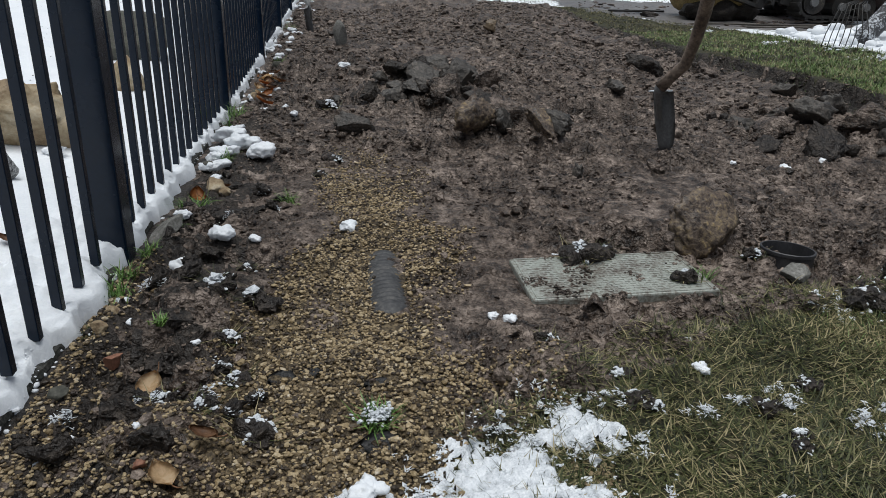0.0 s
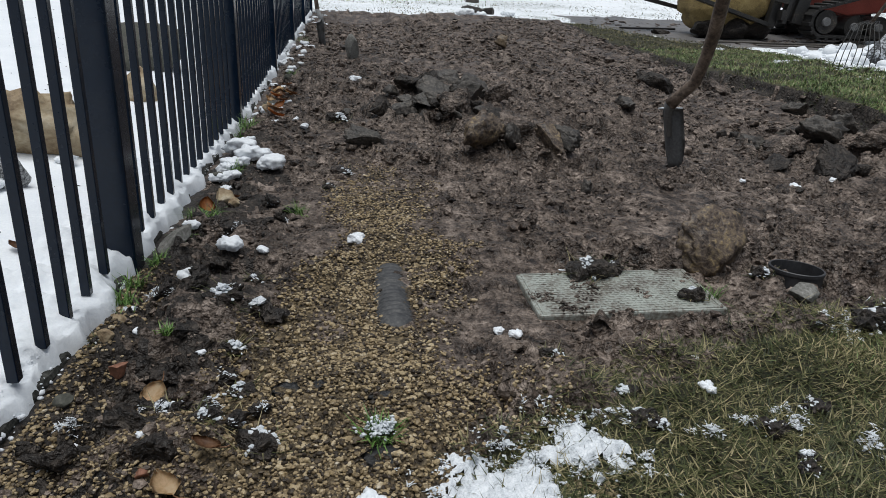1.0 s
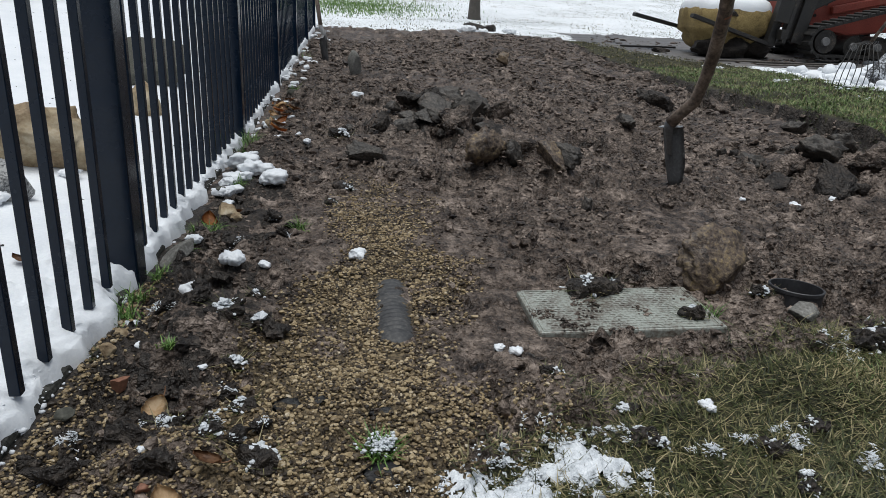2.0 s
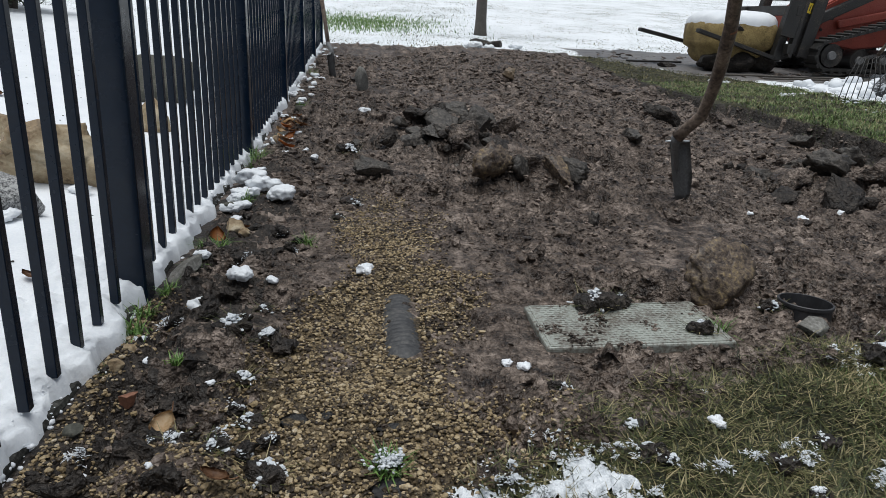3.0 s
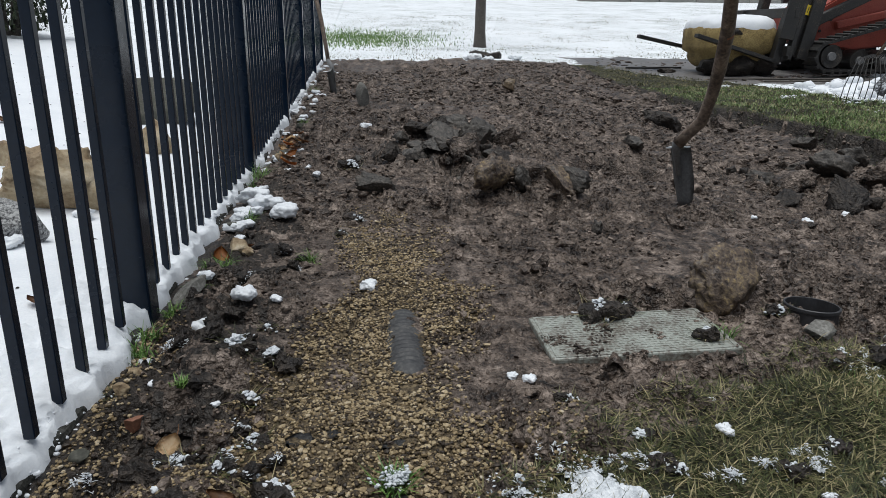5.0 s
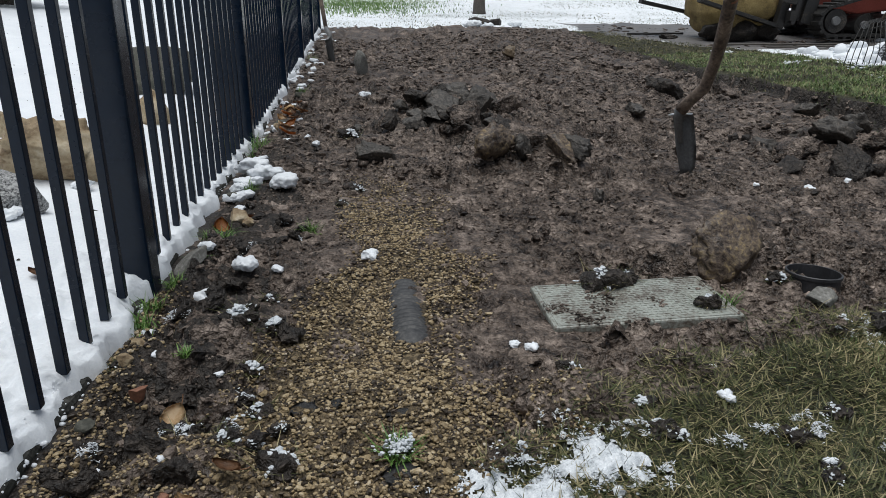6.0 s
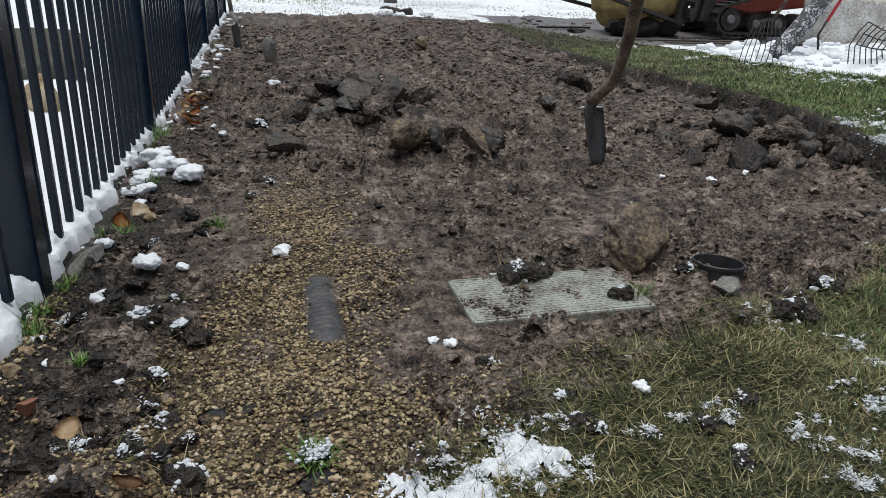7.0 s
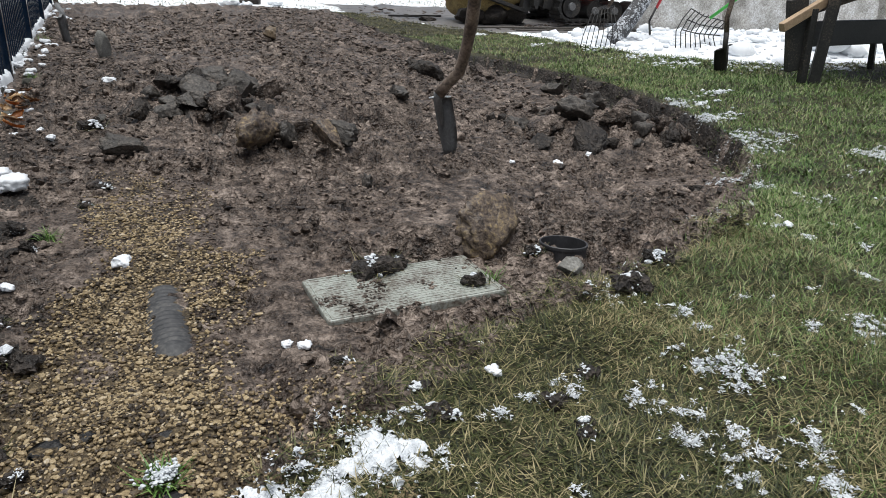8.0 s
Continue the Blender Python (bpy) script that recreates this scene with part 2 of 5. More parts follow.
PAINT = surface("black_fence_paint", [(0.35, 0.0016, 0.0072, 0.0185), (0.65, 0.003, 0.0115, 0.028)], 5, 90, (0.16, 0.36), 0.08, 0.001, gloss=0.3)
KERB = surface("wet_dark_kerb", [(0.34, 0.008, 0.009, 0.008), (0.5, 0.03, 0.03, 0.026), (0.68, 0.1, 0.098, 0.088)], 12, 120, (0.6, 0.9), 0.9, 0.006, gloss=0.25)
CONCRETE = surface("weathered_concrete", [(0.34, 0.05, 0.046, 0.04), (0.5, 0.15, 0.145, 0.13), (0.68, 0.32, 0.31, 0.29)], 7, 130, (0.65, 0.9), 0.5, 0.003)


# ---- building helpers ----
def mesh_from(name, verts, faces, mats, slots=None, shade=True):
    """A mesh from arrays of places and of faces with one count of corners."""
    me = bpy.data.meshes.new(name)
    verts, faces = np.asarray(verts, np.float32), np.asarray(faces, np.int32)
    k = faces.shape[1]
    me.vertices.add(len(verts))
    me.vertices.foreach_set("co", verts.ravel())
    me.loops.add(faces.size)
    me.loops.foreach_set("vertex_index", faces.ravel())
    me.polygons.add(len(faces))
    me.polygons.foreach_set("loop_start", np.arange(0, faces.size, k, dtype=np.int32))
    for m in mats if isinstance(mats, (list, tuple)) else [mats]:
        me.materials.append(m)
    me.update(calc_edges=True)
    me.validate()
    if slots is not None:
        me.polygons.foreach_set("material_index", np.asarray(slots, np.int32))
    me.polygons.foreach_set("use_smooth", np.full(len(me.polygons), shade))
    return me


def part(name, bm, material, parent=None, label="", shade=False):
    """Links a bmesh as one mesh object, under a thing or a part."""
    me = bpy.data.meshes.new(name)
    bm.normal_update()
    bm.to_mesh(me)
    bm.free()
    me.materials.append(material)
    for p in me.polygons:
        p.use_smooth = shade
    ob = new(name, me)
    ob.parent = parent
    if label:
        ob["label"] = label
    return ob


def box(bm, cx, cy, cz, sx, sy, sz, m=None, bevel=0.0):
    got = bmesh.ops.create_cube(bm, size=1.0, matrix=(m or Matrix()) @ Matrix.Translation((cx, cy, cz)) @ Matrix.Diagonal((sx, sy, sz, 1)))
    if bevel:
        edges = list({e for v in got["verts"] for e in v.link_edges})
        bmesh.ops.bevel(bm, geom=edges, offset=bevel, segments=2, profile=0.5, affect="EDGES")
    return bm


def rod(bm, points, radii, sides=10, wave=0.0):
    """A tube through points, capped."""
    pts = [Vector(p) for p in points]
    radii = radii if isinstance(radii, (list, tuple)) else [radii] * len(pts)
    rings = []
    for k, p in enumerate(pts):
        way = (pts[min(k + 1, len(pts) - 1)] - pts[max(k - 1, 0)]).normalized()
        side = way.orthogonal().normalized() if k == 0 else (side - way * side.dot(way)).normalized()
        up = way.cross(side)
        rings.append([bm.verts.new(p + (side * math.cos(a) + up * math.sin(a)) * (radii[k] + wave * noise.noise(p * 14 + Vector((math.cos(a), math.sin(a), k))) ))
                      for a in (2 * math.pi * s / sides for s in range(sides))])
    for a, b in zip(rings, rings[1:]):
        for s in range(sides):
            bm.faces.new((a[s], a[(s + 1) % sides], b[(s + 1) % sides], b[s]))
    bm.faces.new(rings[0][::-1]), bm.faces.new(rings[-1])
    return bm


def empty(name, m=None):
    ob = new(name)
    ob.empty_display_size = 0.1
    if m is not None:
        ob.matrix_basis = m
    return ob


def ico(level):
    bm = bmesh.new()
    bmesh.ops.create_icosphere(bm, subdivisions=level, radius=1.0)
    v = np.array([p.co[:] for p in bm.verts])
    f = np.array([[p.index for p in q.verts] for q in bm.faces])
    bm.free()
    return v, f


ICO = {k: ico(k) for k in (1, 2, 3, 4)}
ICO[0] = (np.array([(1, 0, 0), (-1, 0, 0), (0, 1, 0), (0, -1, 0), (0, 0, 1), (0, 0, -1)], float),
          np.array([(0, 2, 4), (2, 1, 4), (1, 3, 4), (3, 0, 4), (2, 0, 5), (1, 2, 5), (3, 1, 5), (0, 3, 5)]))


def lump_arrays(rng, places, sizes, level=1, rough=0.25, flat=0.7):
    """Many small uneven lumps as one pair of arrays."""
    v, f = ICO[level]
    n = len(places)
    squash = np.stack([rng.uniform(0.85, 1.45, n), rng.uniform(0.7, 1.1, n), rng.uniform(flat * 0.65, flat * 1.15, n)], 1)
    bumps = 1 + rng.uniform(-rough, rough, (n, len(v)))
    w = v[None] * bumps[..., None] * (squash * np.asarray(sizes)[:, None])[:, None]
    a, b = rng.uniform(0, 2 * math.pi, n), rng.uniform(-0.5, 0.5, n)
    y, z = w[..., 1] * np.cos(b)[:, None] - w[..., 2] * np.sin(b)[:, None], w[..., 1] * np.sin(b)[:, None] + w[..., 2] * np.cos(b)[:, None]
    x = w[..., 0]
    w = np.stack([x * np.cos(a)[:, None] - y * np.sin(a)[:, None], x * np.sin(a)[:, None] + y * np.cos(a)[:, None], z], -1) + np.asarray(places)[:, None]
    return w.reshape(-1, 3), (f[None] + (np.arange(n) * len(v))[:, None, None]).reshape(-1, 3)


def blade_arrays(rng, places, length, width, lean, bend):
    """Grass blades: tapered, bent strips of two pieces, each a loose piece of its own."""
    n = len(places)
    a = rng.uniform(0, 2 * math.pi, n)
    way, across = np.stack([np.cos(a), np.sin(a), 0 * a], 1), np.stack([-np.sin(a), np.cos(a), 0 * a], 1)
    rows, p = [], np.asarray(places, float)
    for k in range(3):
        w = width * (1, 0.8, 0.08)[k]
        rows += [p - across * (w / 2)[:, None], p + across * (w / 2)[:, None]]
        angle = np.clip(lean + bend * k, 0, 1.75)
        p = p + (way * np.sin(angle)[:, None] + np.array([0, 0, 1.0]) * np.cos(angle)[:, None]) * (length / 2)[:, None]
    v = np.stack(rows, 1).reshape(-1, 3)
    q = np.array([[0, 1, 3, 2], [2, 3, 5, 4]])
    return v, (q[None] + (np.arange(n) * 6)[:, None, None]).reshape(-1, 4)


def joined(pairs):
    verts, faces, at = [], [], 0
    for v, f in pairs:
        verts.append(v), faces.append(f + at)
        at += len(v)
    return np.concatenate(verts), np.concatenate(faces)


# ---- ground: one sheet to the horizon ----
def steps(start, stop, grow):
    got = [start]
    while got[-1] < stop:
        got.append(got[-1] + grow(got[-1]))
    return got


xs = np.array(sorted([-v for v in steps(-1.6, 300, lambda v: 0.02 if v < -1.5 else 0.03 + 0.12 * (v + 1.5))] + steps(1.62, 5.8, lambda v: 0.0062 if v < 3.5 else 0.0062 + 0.007 * min((v - 3.5), 1))
                     + steps(5.83, 300, lambda v: 0.03 + 0.06 * (v - 5.8))))
ys = np.array(sorted([-v for v in steps(0.42, 200, lambda v: 0.05 + 0.2 * (v - 0.4))] + steps(-0.4, 400, lambda v: 0.0062 if v < 1.0 else 0.0062 + 0.0072 * (v - 1.0) if v < 11 else 0.1 + 0.06 * (v - 11))))
GX, GY = np.meshgrid(xs, ys)
nx, ny = len(xs), len(ys)
GZ = ground_z(GX, GY)
idx = np.arange(nx * ny).reshape(ny, nx)
quads = np.stack([idx[:-1, :-1], idx[:-1, 1:], idx[1:, 1:], idx[1:, :-1]], -1).reshape(-1, 4)
cx, cy = (GX[:-1, :-1] + GX[1:, 1:]).ravel() / 2, (GY[:-1, :-1] + GY[1:, 1:]).ravel() / 2
kind = np.full(len(cx), 2)
kind[inside(cx, cy, GRASS) + wobble(cx, cy) + 0.12 * vnoise(cx * 2, cy * 2, 50) * (cx > 5.6) > -0.02] = 3
kind[(in_bed(cx, cy) > -0.25) & (cx > 2.3) & (cy < 9.3)] = 3
kind[inside(cx, cy, ROAD) + 3 * wobble(cx, cy) > 0] = 4
kind[inside(cx, cy, [(6.8, 6.45), (6.7, 5.2), (6.75, 4.3), (7.0, 3.7), (7.4, 3.35), (14, 2.3), (14, 5), (8, 6.6)]) + 2 * wobble(cx, cy) > 0] = 1
kind[in_bed(cx, cy) > 0] = 0
kind[(fence_x(cy) - cx > 0.1) & (cy < 10.6)] = 1
topsoil = np.maximum(0.8 * smooth(2.14, 1.86, cx) * smooth(3.5, 1.2, cy), 0.9 * bump(cx, cy, 2.72, 2.92, 0.45, 0.3))
topsoil = np.maximum(topsoil, smooth(0.2, 0.03, in_bed(cx, cy)) * smooth(1.0, 2.0, cy) * (cx > 4))
kind[(kind == 0) & (topsoil + 0.35 * fbm(cx * 9, cy * 9, 3, 75) + 0.2 * vnoise(cx * 55, cy * 55, 76) > 0.62)] = 6
kind[(inside(cx, cy, GRAVEL) + 0.09 * fbm(cx * 6, cy * 6, 3, 70) + 0.04 * vnoise(cx * 40, cy * 40, 73) > 0.03 + 0.06 * smooth(0.8, 1.6, cy)) & (cy < 1.9)] = 5
ground = new("ground", mesh_from("ground", np.stack([GX, GY, GZ], -1).reshape(-1, 3), quads, [MUD, SNOW, SNOW_LAWN, TURF, ASPHALT, GRAVEL_BED, DARK_SOIL], kind))
tagged(ground, "churned wet brown mud, lawn and snow-covered ground", "ground", kind="structure")

# ---- fence on its kerb ----
PITCH, PANEL, FIRST = 0.1165, 1.81, 0.722


def square_tube(name, side, low, high, parent, y, off=0.0, label=""):
    bm = box(bmesh.new(), 0, 0, (low + high) / 2, side, side, high - low, bevel=side * 0.07)
    ob = part(name, bm, PAINT, parent, label)
    ob.matrix_basis = pose(fence_x(y) + off, y, 0, 0, 0, 0)
    return ob


fence = tagged(empty("fence"), "black painted metal picket fence on a snowy kerb", "fence")
post_model = picket_model = None
for k in range(-3, 6):
    y = FIRST + PANEL * k
    rise = float(large_z(1.9, y))
    if post_model is None:
        post_model = square_tube("post", 0.072, -0.05, 1.5, fence, y)
    else:
        ob = new("post", post_model.data)
        ob.parent, ob.matrix_basis = fence, pose(fence_x(y), y, rise)
    if k == 5:
        break
    for j in range(14):
        yy = y + PANEL / 2 + (j - 6.5) * PITCH
        if picket_model is None:
            picket_model = square_tube("picket", 0.019, 0.05, 1.42, fence, yy)
        else:
            ob = new("picket", picket_model.data)
            ob.parent, ob.matrix_basis = fence, pose(fence_x(yy), yy, float(large_z(1.9, yy)))
    for z in (1.22, 1.37):
        slope = float(large_z(1.9, y + PANEL)) - rise
        bm = box(bmesh.new(), 0, 0, 0, 0.028, PANEL - 0.072, 0.034, bevel=0.002)
        ob = part("rail", bm, PAINT, fence)
        ob.matrix_basis = pose(fence_x(y), y + PANEL / 2, z + rise + slope / 2, math.degrees(math.atan2(slope, PANEL)))

bm = box(bmesh.new(), 0, 0, 0, 0.11, 15.2, 0.16, bevel=0.012)
bmesh.ops.subdivide_edges(bm, edges=[e for e in bm.edges if e.calc_length() > 5], cuts=160)
for v in bm.verts:
    v.co += Vector((noise.noise(v.co * 5), 0, noise.noise(v.co * 7))) * 0.008
    v.co.z += float(large_z(1.9, v.co.y + 2.8))
kerb = part("kerb", bm, KERB)
kerb.matrix_basis = pose(fence_x(0) - 0.034, 2.8, -0.064)
tagged(kerb, "dark wet concrete kerb strip under the fence", "kerb", kind="structure")

# snow lying along the kerb
v = np.array(sorted(steps(-4.8, 10.3, lambda s: 0.010 + 0.004 * max(s, 0) + 0.02 * max(-0.5 - s, 0))))
u = np.linspace(0, 1, 34)
U, V = np.meshgrid(u, v)
edge = 0.022 + 0.02 * fbm(V * 5, V * 0 + 3, 3, 60) + 0.022 * (cells(V * 13, V * 0, 61) - 0.5)
X = fence_x(V) - 0.2 + U * (0.2 + edge)
X = X + 0.006 * vnoise(V * 45, U * 30, 62) * U
hump = (1 - np.clip(U, 0, 1) ** 7) ** 0.5
Z = large_z(1.9 + 0 * V, V) + 0.008 + (0.054 + 0.014 * fbm(X * 14, V * 14, 3, 63)) * (0.1 + 0.9 * hump) + 0.016 * (cells(X * 24, V * 24, 64) - 0.5) + 0.010 * (cells(X * 52, V * 52, 66) - 0.5)
Z = np.where(U > 0.99, Z - 0.03, Z)
i2 = np.arange(U.size).reshape(U.shape)
q2 = np.stack([i2[:-1, :-1], i2[:-1, 1:], i2[1:, 1:], i2[1:, :-1]], -1).reshape(-1, 4)
snow_ridge = new("snow_ridge", mesh_from("snow_ridge", np.stack([X, V, Z], -1).reshape(-1, 3), q2, SNOW))
tagged(snow_ridge, "ridge of fresh white snow along the kerb", "snow", kind="stuff")

rng = np.random.default_rng(10)
n = 2600
y = -0.6 + 10.5 * rng.uniform(0, 1, n) ** 2.2
x = fence_x(y) + rng.normal(0.02, 0.018, n)
size = rng.lognormal(math.log(0.0021), 0.55, n) * (1 + 0.25 * np.clip(y, 0, 9))
v, f = lump_arrays(rng, np.stack([x, y, large_z(1.9 + 0 * y, y) + 0.044 - 1.6 * np.clip(x - fence_x(y) + 0.005, 0, 0.035) + rng.normal(0, 0.004, n)], 1), size, 1, 0.22, 0.8)
tagged(new("snow_crumbs", mesh_from("snow_crumbs", v, f, SNOW, shade=True)), "crumbly white snow edge over the kerb", "snow", kind="stuff")
n = 700
x, y = rng.uniform(-1.5, 1.68, n), rng.uniform(-0.2, 9, n)
v, f = lump_arrays(rng, np.stack([x, y, ground_z(x, y) + 0.002], 1), rng.lognormal(math.log(0.004), 0.5, n), 0, 0.4, 0.4)
tagged(new("snow_specks", mesh_from("snow_specks", v, f, DARK_SOIL)), "specks of leaf and soil on the snow", "litter", kind="stuff")

# ---- gravel ----
rng = np.random.default_rng(11)
gx, gy = rng.uniform(1.72, 2.65, 118000), rng.uniform(-0.4, 2.0, 118000)
d = inside(gx, gy, GRAVEL) + 0.09 * fbm(gx * 6, gy * 6, 3, 70)
chance = smooth(-0.09, 0.08, d) * (0.5 + 0.5 * smooth(-0.5, 0.2, vnoise(gx * 9, gy * 9, 71)))
chance = np.maximum(chance, 0.75 * smooth(0.2, -0.05, gy) * smooth(-0.35, 0.35, vnoise(gx * 7, gy * 7, 72)))
chance = np.maximum(chance, 0.5 * smooth(1.86, 1.76, gx) * (gy < 0.72)) * (1 - 0.7 * smooth(0.7, 1.9, gy))
pipe_gap = (np.abs(gx - 2.365) < 0.027 + 0.006 * vnoise(gy * 30, gy * 0, 3)) & (gy > 0.36) & (gy < 0.71)
pipe_gap |= (np.hypot(gx - 2.345, gy - 0.30) < 0.022) | (np.hypot((gx - 2.14) / 0.03, (gy - 0.12) / 0.02) < 1) | (np.hypot((gx - 2.31) / 0.03, (gy - 0.085) / 0.01) < 1)
keep = (rng.uniform(0, 1, gx.size) < chance * 0.95) & ~pipe_gap & (gx > fence_x(gy) + 0.03)
gx, gy = gx[keep], gy[keep]
size = rng.lognormal(math.log(0.0031), 0.3, gx.size)
spots = np.stack([gx, gy, ground_z(gx, gy) + size * rng.uniform(0.0, 0.9, gx.size)], 1)
near = gy < 1.0
v, f = joined([lump_arrays(rng, spots[near], size[near], 1, 0.17, 0.72), lump_arrays(rng, spots[~near], size[~near] * 1.15, 0, 0.17, 0.72)])
gravel = new("gravel", mesh_from("gravel", v, f, PEBBLE, shade=False))
tagged(gravel, "loose wet tan and brown pea gravel", "gravel", kind="stuff")

# ---- lawn ----
def lawn_blades(name, count, area, long, wide, lean, bend, material, label, seed, margin=0.0, thin=0.0, green=0.0, feather=0.01):
    rng = np.random.default_rng(seed)
    x, y = rng.uniform(area[0], area[1], count), rng.uniform(area[2], area[3], count)
    ok = (inside(x, y, GRASS) + wobble(x, y) + 0.03 * rng.normal(size=count) > margin) & (vnoise(x * 3, y * 3, 80) + rng.uniform(-1, 1, count) > thin - 1)
    rim = np.minimum(np.minimum(x - area[0], area[1] - x), np.minimum(y - area[2], area[3] - y))
    ok &= rim > rng.uniform(0, feather, count)
    ok &= smooth(3.0, 3.75, x - 0.45 * np.clip(y, 0, 1.2)) >= rng.uniform(0, 1, count) * green
    x, y = x[ok], y[ok]
    n = len(x)
    v, f = blade_arrays(rng, np.stack([x, y, ground_z(x, y) - 0.003], 1), long * rng.uniform(0.5, 1.4, n), wide * rng.uniform(0.7, 1.3, n),
                        lean + rng.normal(0, 0.25, n), bend + rng.normal(0, 0.3, n))
    return tagged(new(name, mesh_from(name, v, f, material, shade=False)), label, "grass", kind="stuff")


lawn_blades("flattened_grass", 235000, (2.2, 4.1, -0.45, 1.1), 0.038, 0.0023, 1.3, 0.15, STRAW, "flattened wet olive winter grass at the lawn edge", 21, -0.03, 0.35)
lawn_blades("near_lawn_grass", 118000, (2.8, 5.0, -0.8, 1.7), 0.034, 0.002, 0.95, 0.4, BLADE, "short wet green lawn grass", 22, 0.0, 0.1, 1.0, 0.7)
lawn_blades("lawn_grass", 112000, (3.8, 7.3, -0.9, 4.4), 0.031, 0.0042, 0.85, 0.4, BLADE, "short green lawn grass with frost", 26, 0.0, 0.0, 0.0, 0.7)
lawn_blades("edge_grass", 30000, (3.3, 5.9, 0.2, 4.2), 0.034, 0.003, 1.15, 0.3, STRAW, "pale trodden grass mixed into the lawn", 27, -0.02, 0.0)
lawn_blades("side_lawn_grass", 9000, (6.6, 9.5, -0.5, 3.4), 0.04, 0.006, 0.8, 0.4, BLADE, "green lawn grass beside the wheelbarrow", 24, 0.0, 0.0)
lawn_blades("back_lawn_grass", 12000, (2.1, 9.0, -4.5, -0.75), 0.05, 0.012, 0.9, 0.4, BLADE, "green lawn grass behind the bed", 25, 0.0, 0.0)
lawn_blades("far_lawn_grass", 40000, (5.0, 8.5, 3.0, 9.8), 0.03, 0.006, 0.9, 0.4, STRAW, "muddy green lawn strip beyond the dug bed", 23, 0.0, 0.0)
lawn_blades("far_green_grass", 26000, (5.2, 7.4, 2.6, 6.5), 0.032, 0.0055, 0.8, 0.4, BLADE, "greener grass on the lawn strip", 28, 0.05, 0.3)


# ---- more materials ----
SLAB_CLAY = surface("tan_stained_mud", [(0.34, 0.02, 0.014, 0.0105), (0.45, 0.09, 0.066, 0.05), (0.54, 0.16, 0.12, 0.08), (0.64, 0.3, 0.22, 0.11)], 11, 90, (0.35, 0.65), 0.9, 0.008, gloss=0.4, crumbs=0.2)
BLOCK = surface("rough_concrete_block", [(0.34, 0.16, 0.145, 0.125), (0.44, 0.36, 0.34, 0.31), (0.54, 0.55, 0.53, 0.5), (0.64, 0.78, 0.78, 0.78)], 5, 50, (0.7, 0.95), 1.0, 0.02)
PIPE = surface("dusty_black_pipe", [(0.34, 0.018, 0.018, 0.0195), (0.5, 0.05, 0.05, 0.0515), (0.66, 0.115, 0.11, 0.103)], 16, 110, (0.5, 0.75), 0.4, 0.002)
BARK = surface("wet_bark", [(0.3, 0.03, 0.026, 0.022), (0.55, 0.1, 0.088, 0.075), (0.72, 0.2, 0.18, 0.16)], 9, 70, (0.6, 0.9), 1.0, 0.01)
SNOWY_BARK = surface("snow_flecked_bark", [(0.35, 0.02, 0.02, 0.022), (0.5, 0.07, 0.07, 0.075), (0.56, 0.5, 0.52, 0.55), (0.7, 0.8, 0.82, 0.85)], 14, 60, (0.6, 0.9), 1.0, 0.01)
BURLAP = surface("wet_burlap", [(0.34, 0.05, 0.034, 0.014), (0.46, 0.2, 0.14, 0.05), (0.56, 0.34, 0.25, 0.1), (0.7, 0.46, 0.36, 0.17)], 4, 90, (0.7, 0.95), 0.8, 0.006)
STEEL = surface("muddy_black_steel", [(0.3, 0.012, 0.012, 0.013), (0.55, 0.035, 0.033, 0.031), (0.68, 0.13, 0.105, 0.08)], 7, 80, (0.35, 0.7), 0.4, 0.002, metal=0.2)
GREY_STEEL = surface("grey_spade_steel", [(0.3, 0.1, 0.1, 0.102), (0.55, 0.2, 0.2, 0.2), (0.72, 0.3, 0.3, 0.3)], 14, 120, (0.5, 0.75), 0.3, 0.001, metal=0.1)
ORANGE = surface("faded_orange_paint", [(0.3, 0.2, 0.036, 0.024), (0.55, 0.36, 0.075, 0.05), (0.7, 0.26, 0.14, 0.105)], 5, 60, (0.35, 0.6), 0.15, 0.001)
RUBBER = surface("muddy_rubber", [(0.32, 0.012, 0.012, 0.012), (0.55, 0.03, 0.028, 0.026), (0.7, 0.1, 0.085, 0.07)], 9, 90, (0.6, 0.9), 0.5, 0.003)
YELLOW = surface("yellow_sticker", [(0.3, 0.7, 0.5, 0.02), (0.7, 0.8, 0.58, 0.03)], 8, 80, (0.4, 0.5), 0.0)
ASH = surface("muddy_ash_handle", [(0.34, 0.03, 0.022, 0.018), (0.45, 0.1, 0.072, 0.055), (0.56, 0.2, 0.15, 0.115), (0.7, 0.36, 0.28, 0.21)], 16, 70, (0.5, 0.8), 0.9, 0.005, damp=0.3)
PALE_WOOD = surface("pale_wood", [(0.3, 0.26, 0.17, 0.1), (0.6, 0.46, 0.33, 0.21), (0.75, 0.55, 0.42, 0.3)], 6, 70, (0.5, 0.75), 0.3, 0.001)
LID = surface("grey_green_plastic", [(0.38, 0.085, 0.066, 0.052), (0.46, 0.19, 0.178, 0.152), (0.54, 0.3, 0.315, 0.28), (0.7, 0.4, 0.415, 0.38)], 9, 120, (0.28, 0.5), 0.3, 0.001)
BLACK_PLASTIC = surface("black_plastic", [(0.3, 0.016, 0.016, 0.018), (0.6, 0.04, 0.04, 0.043), (0.72, 0.075, 0.07, 0.065)], 12, 90, (0.35, 0.6), 0.2, 0.001)
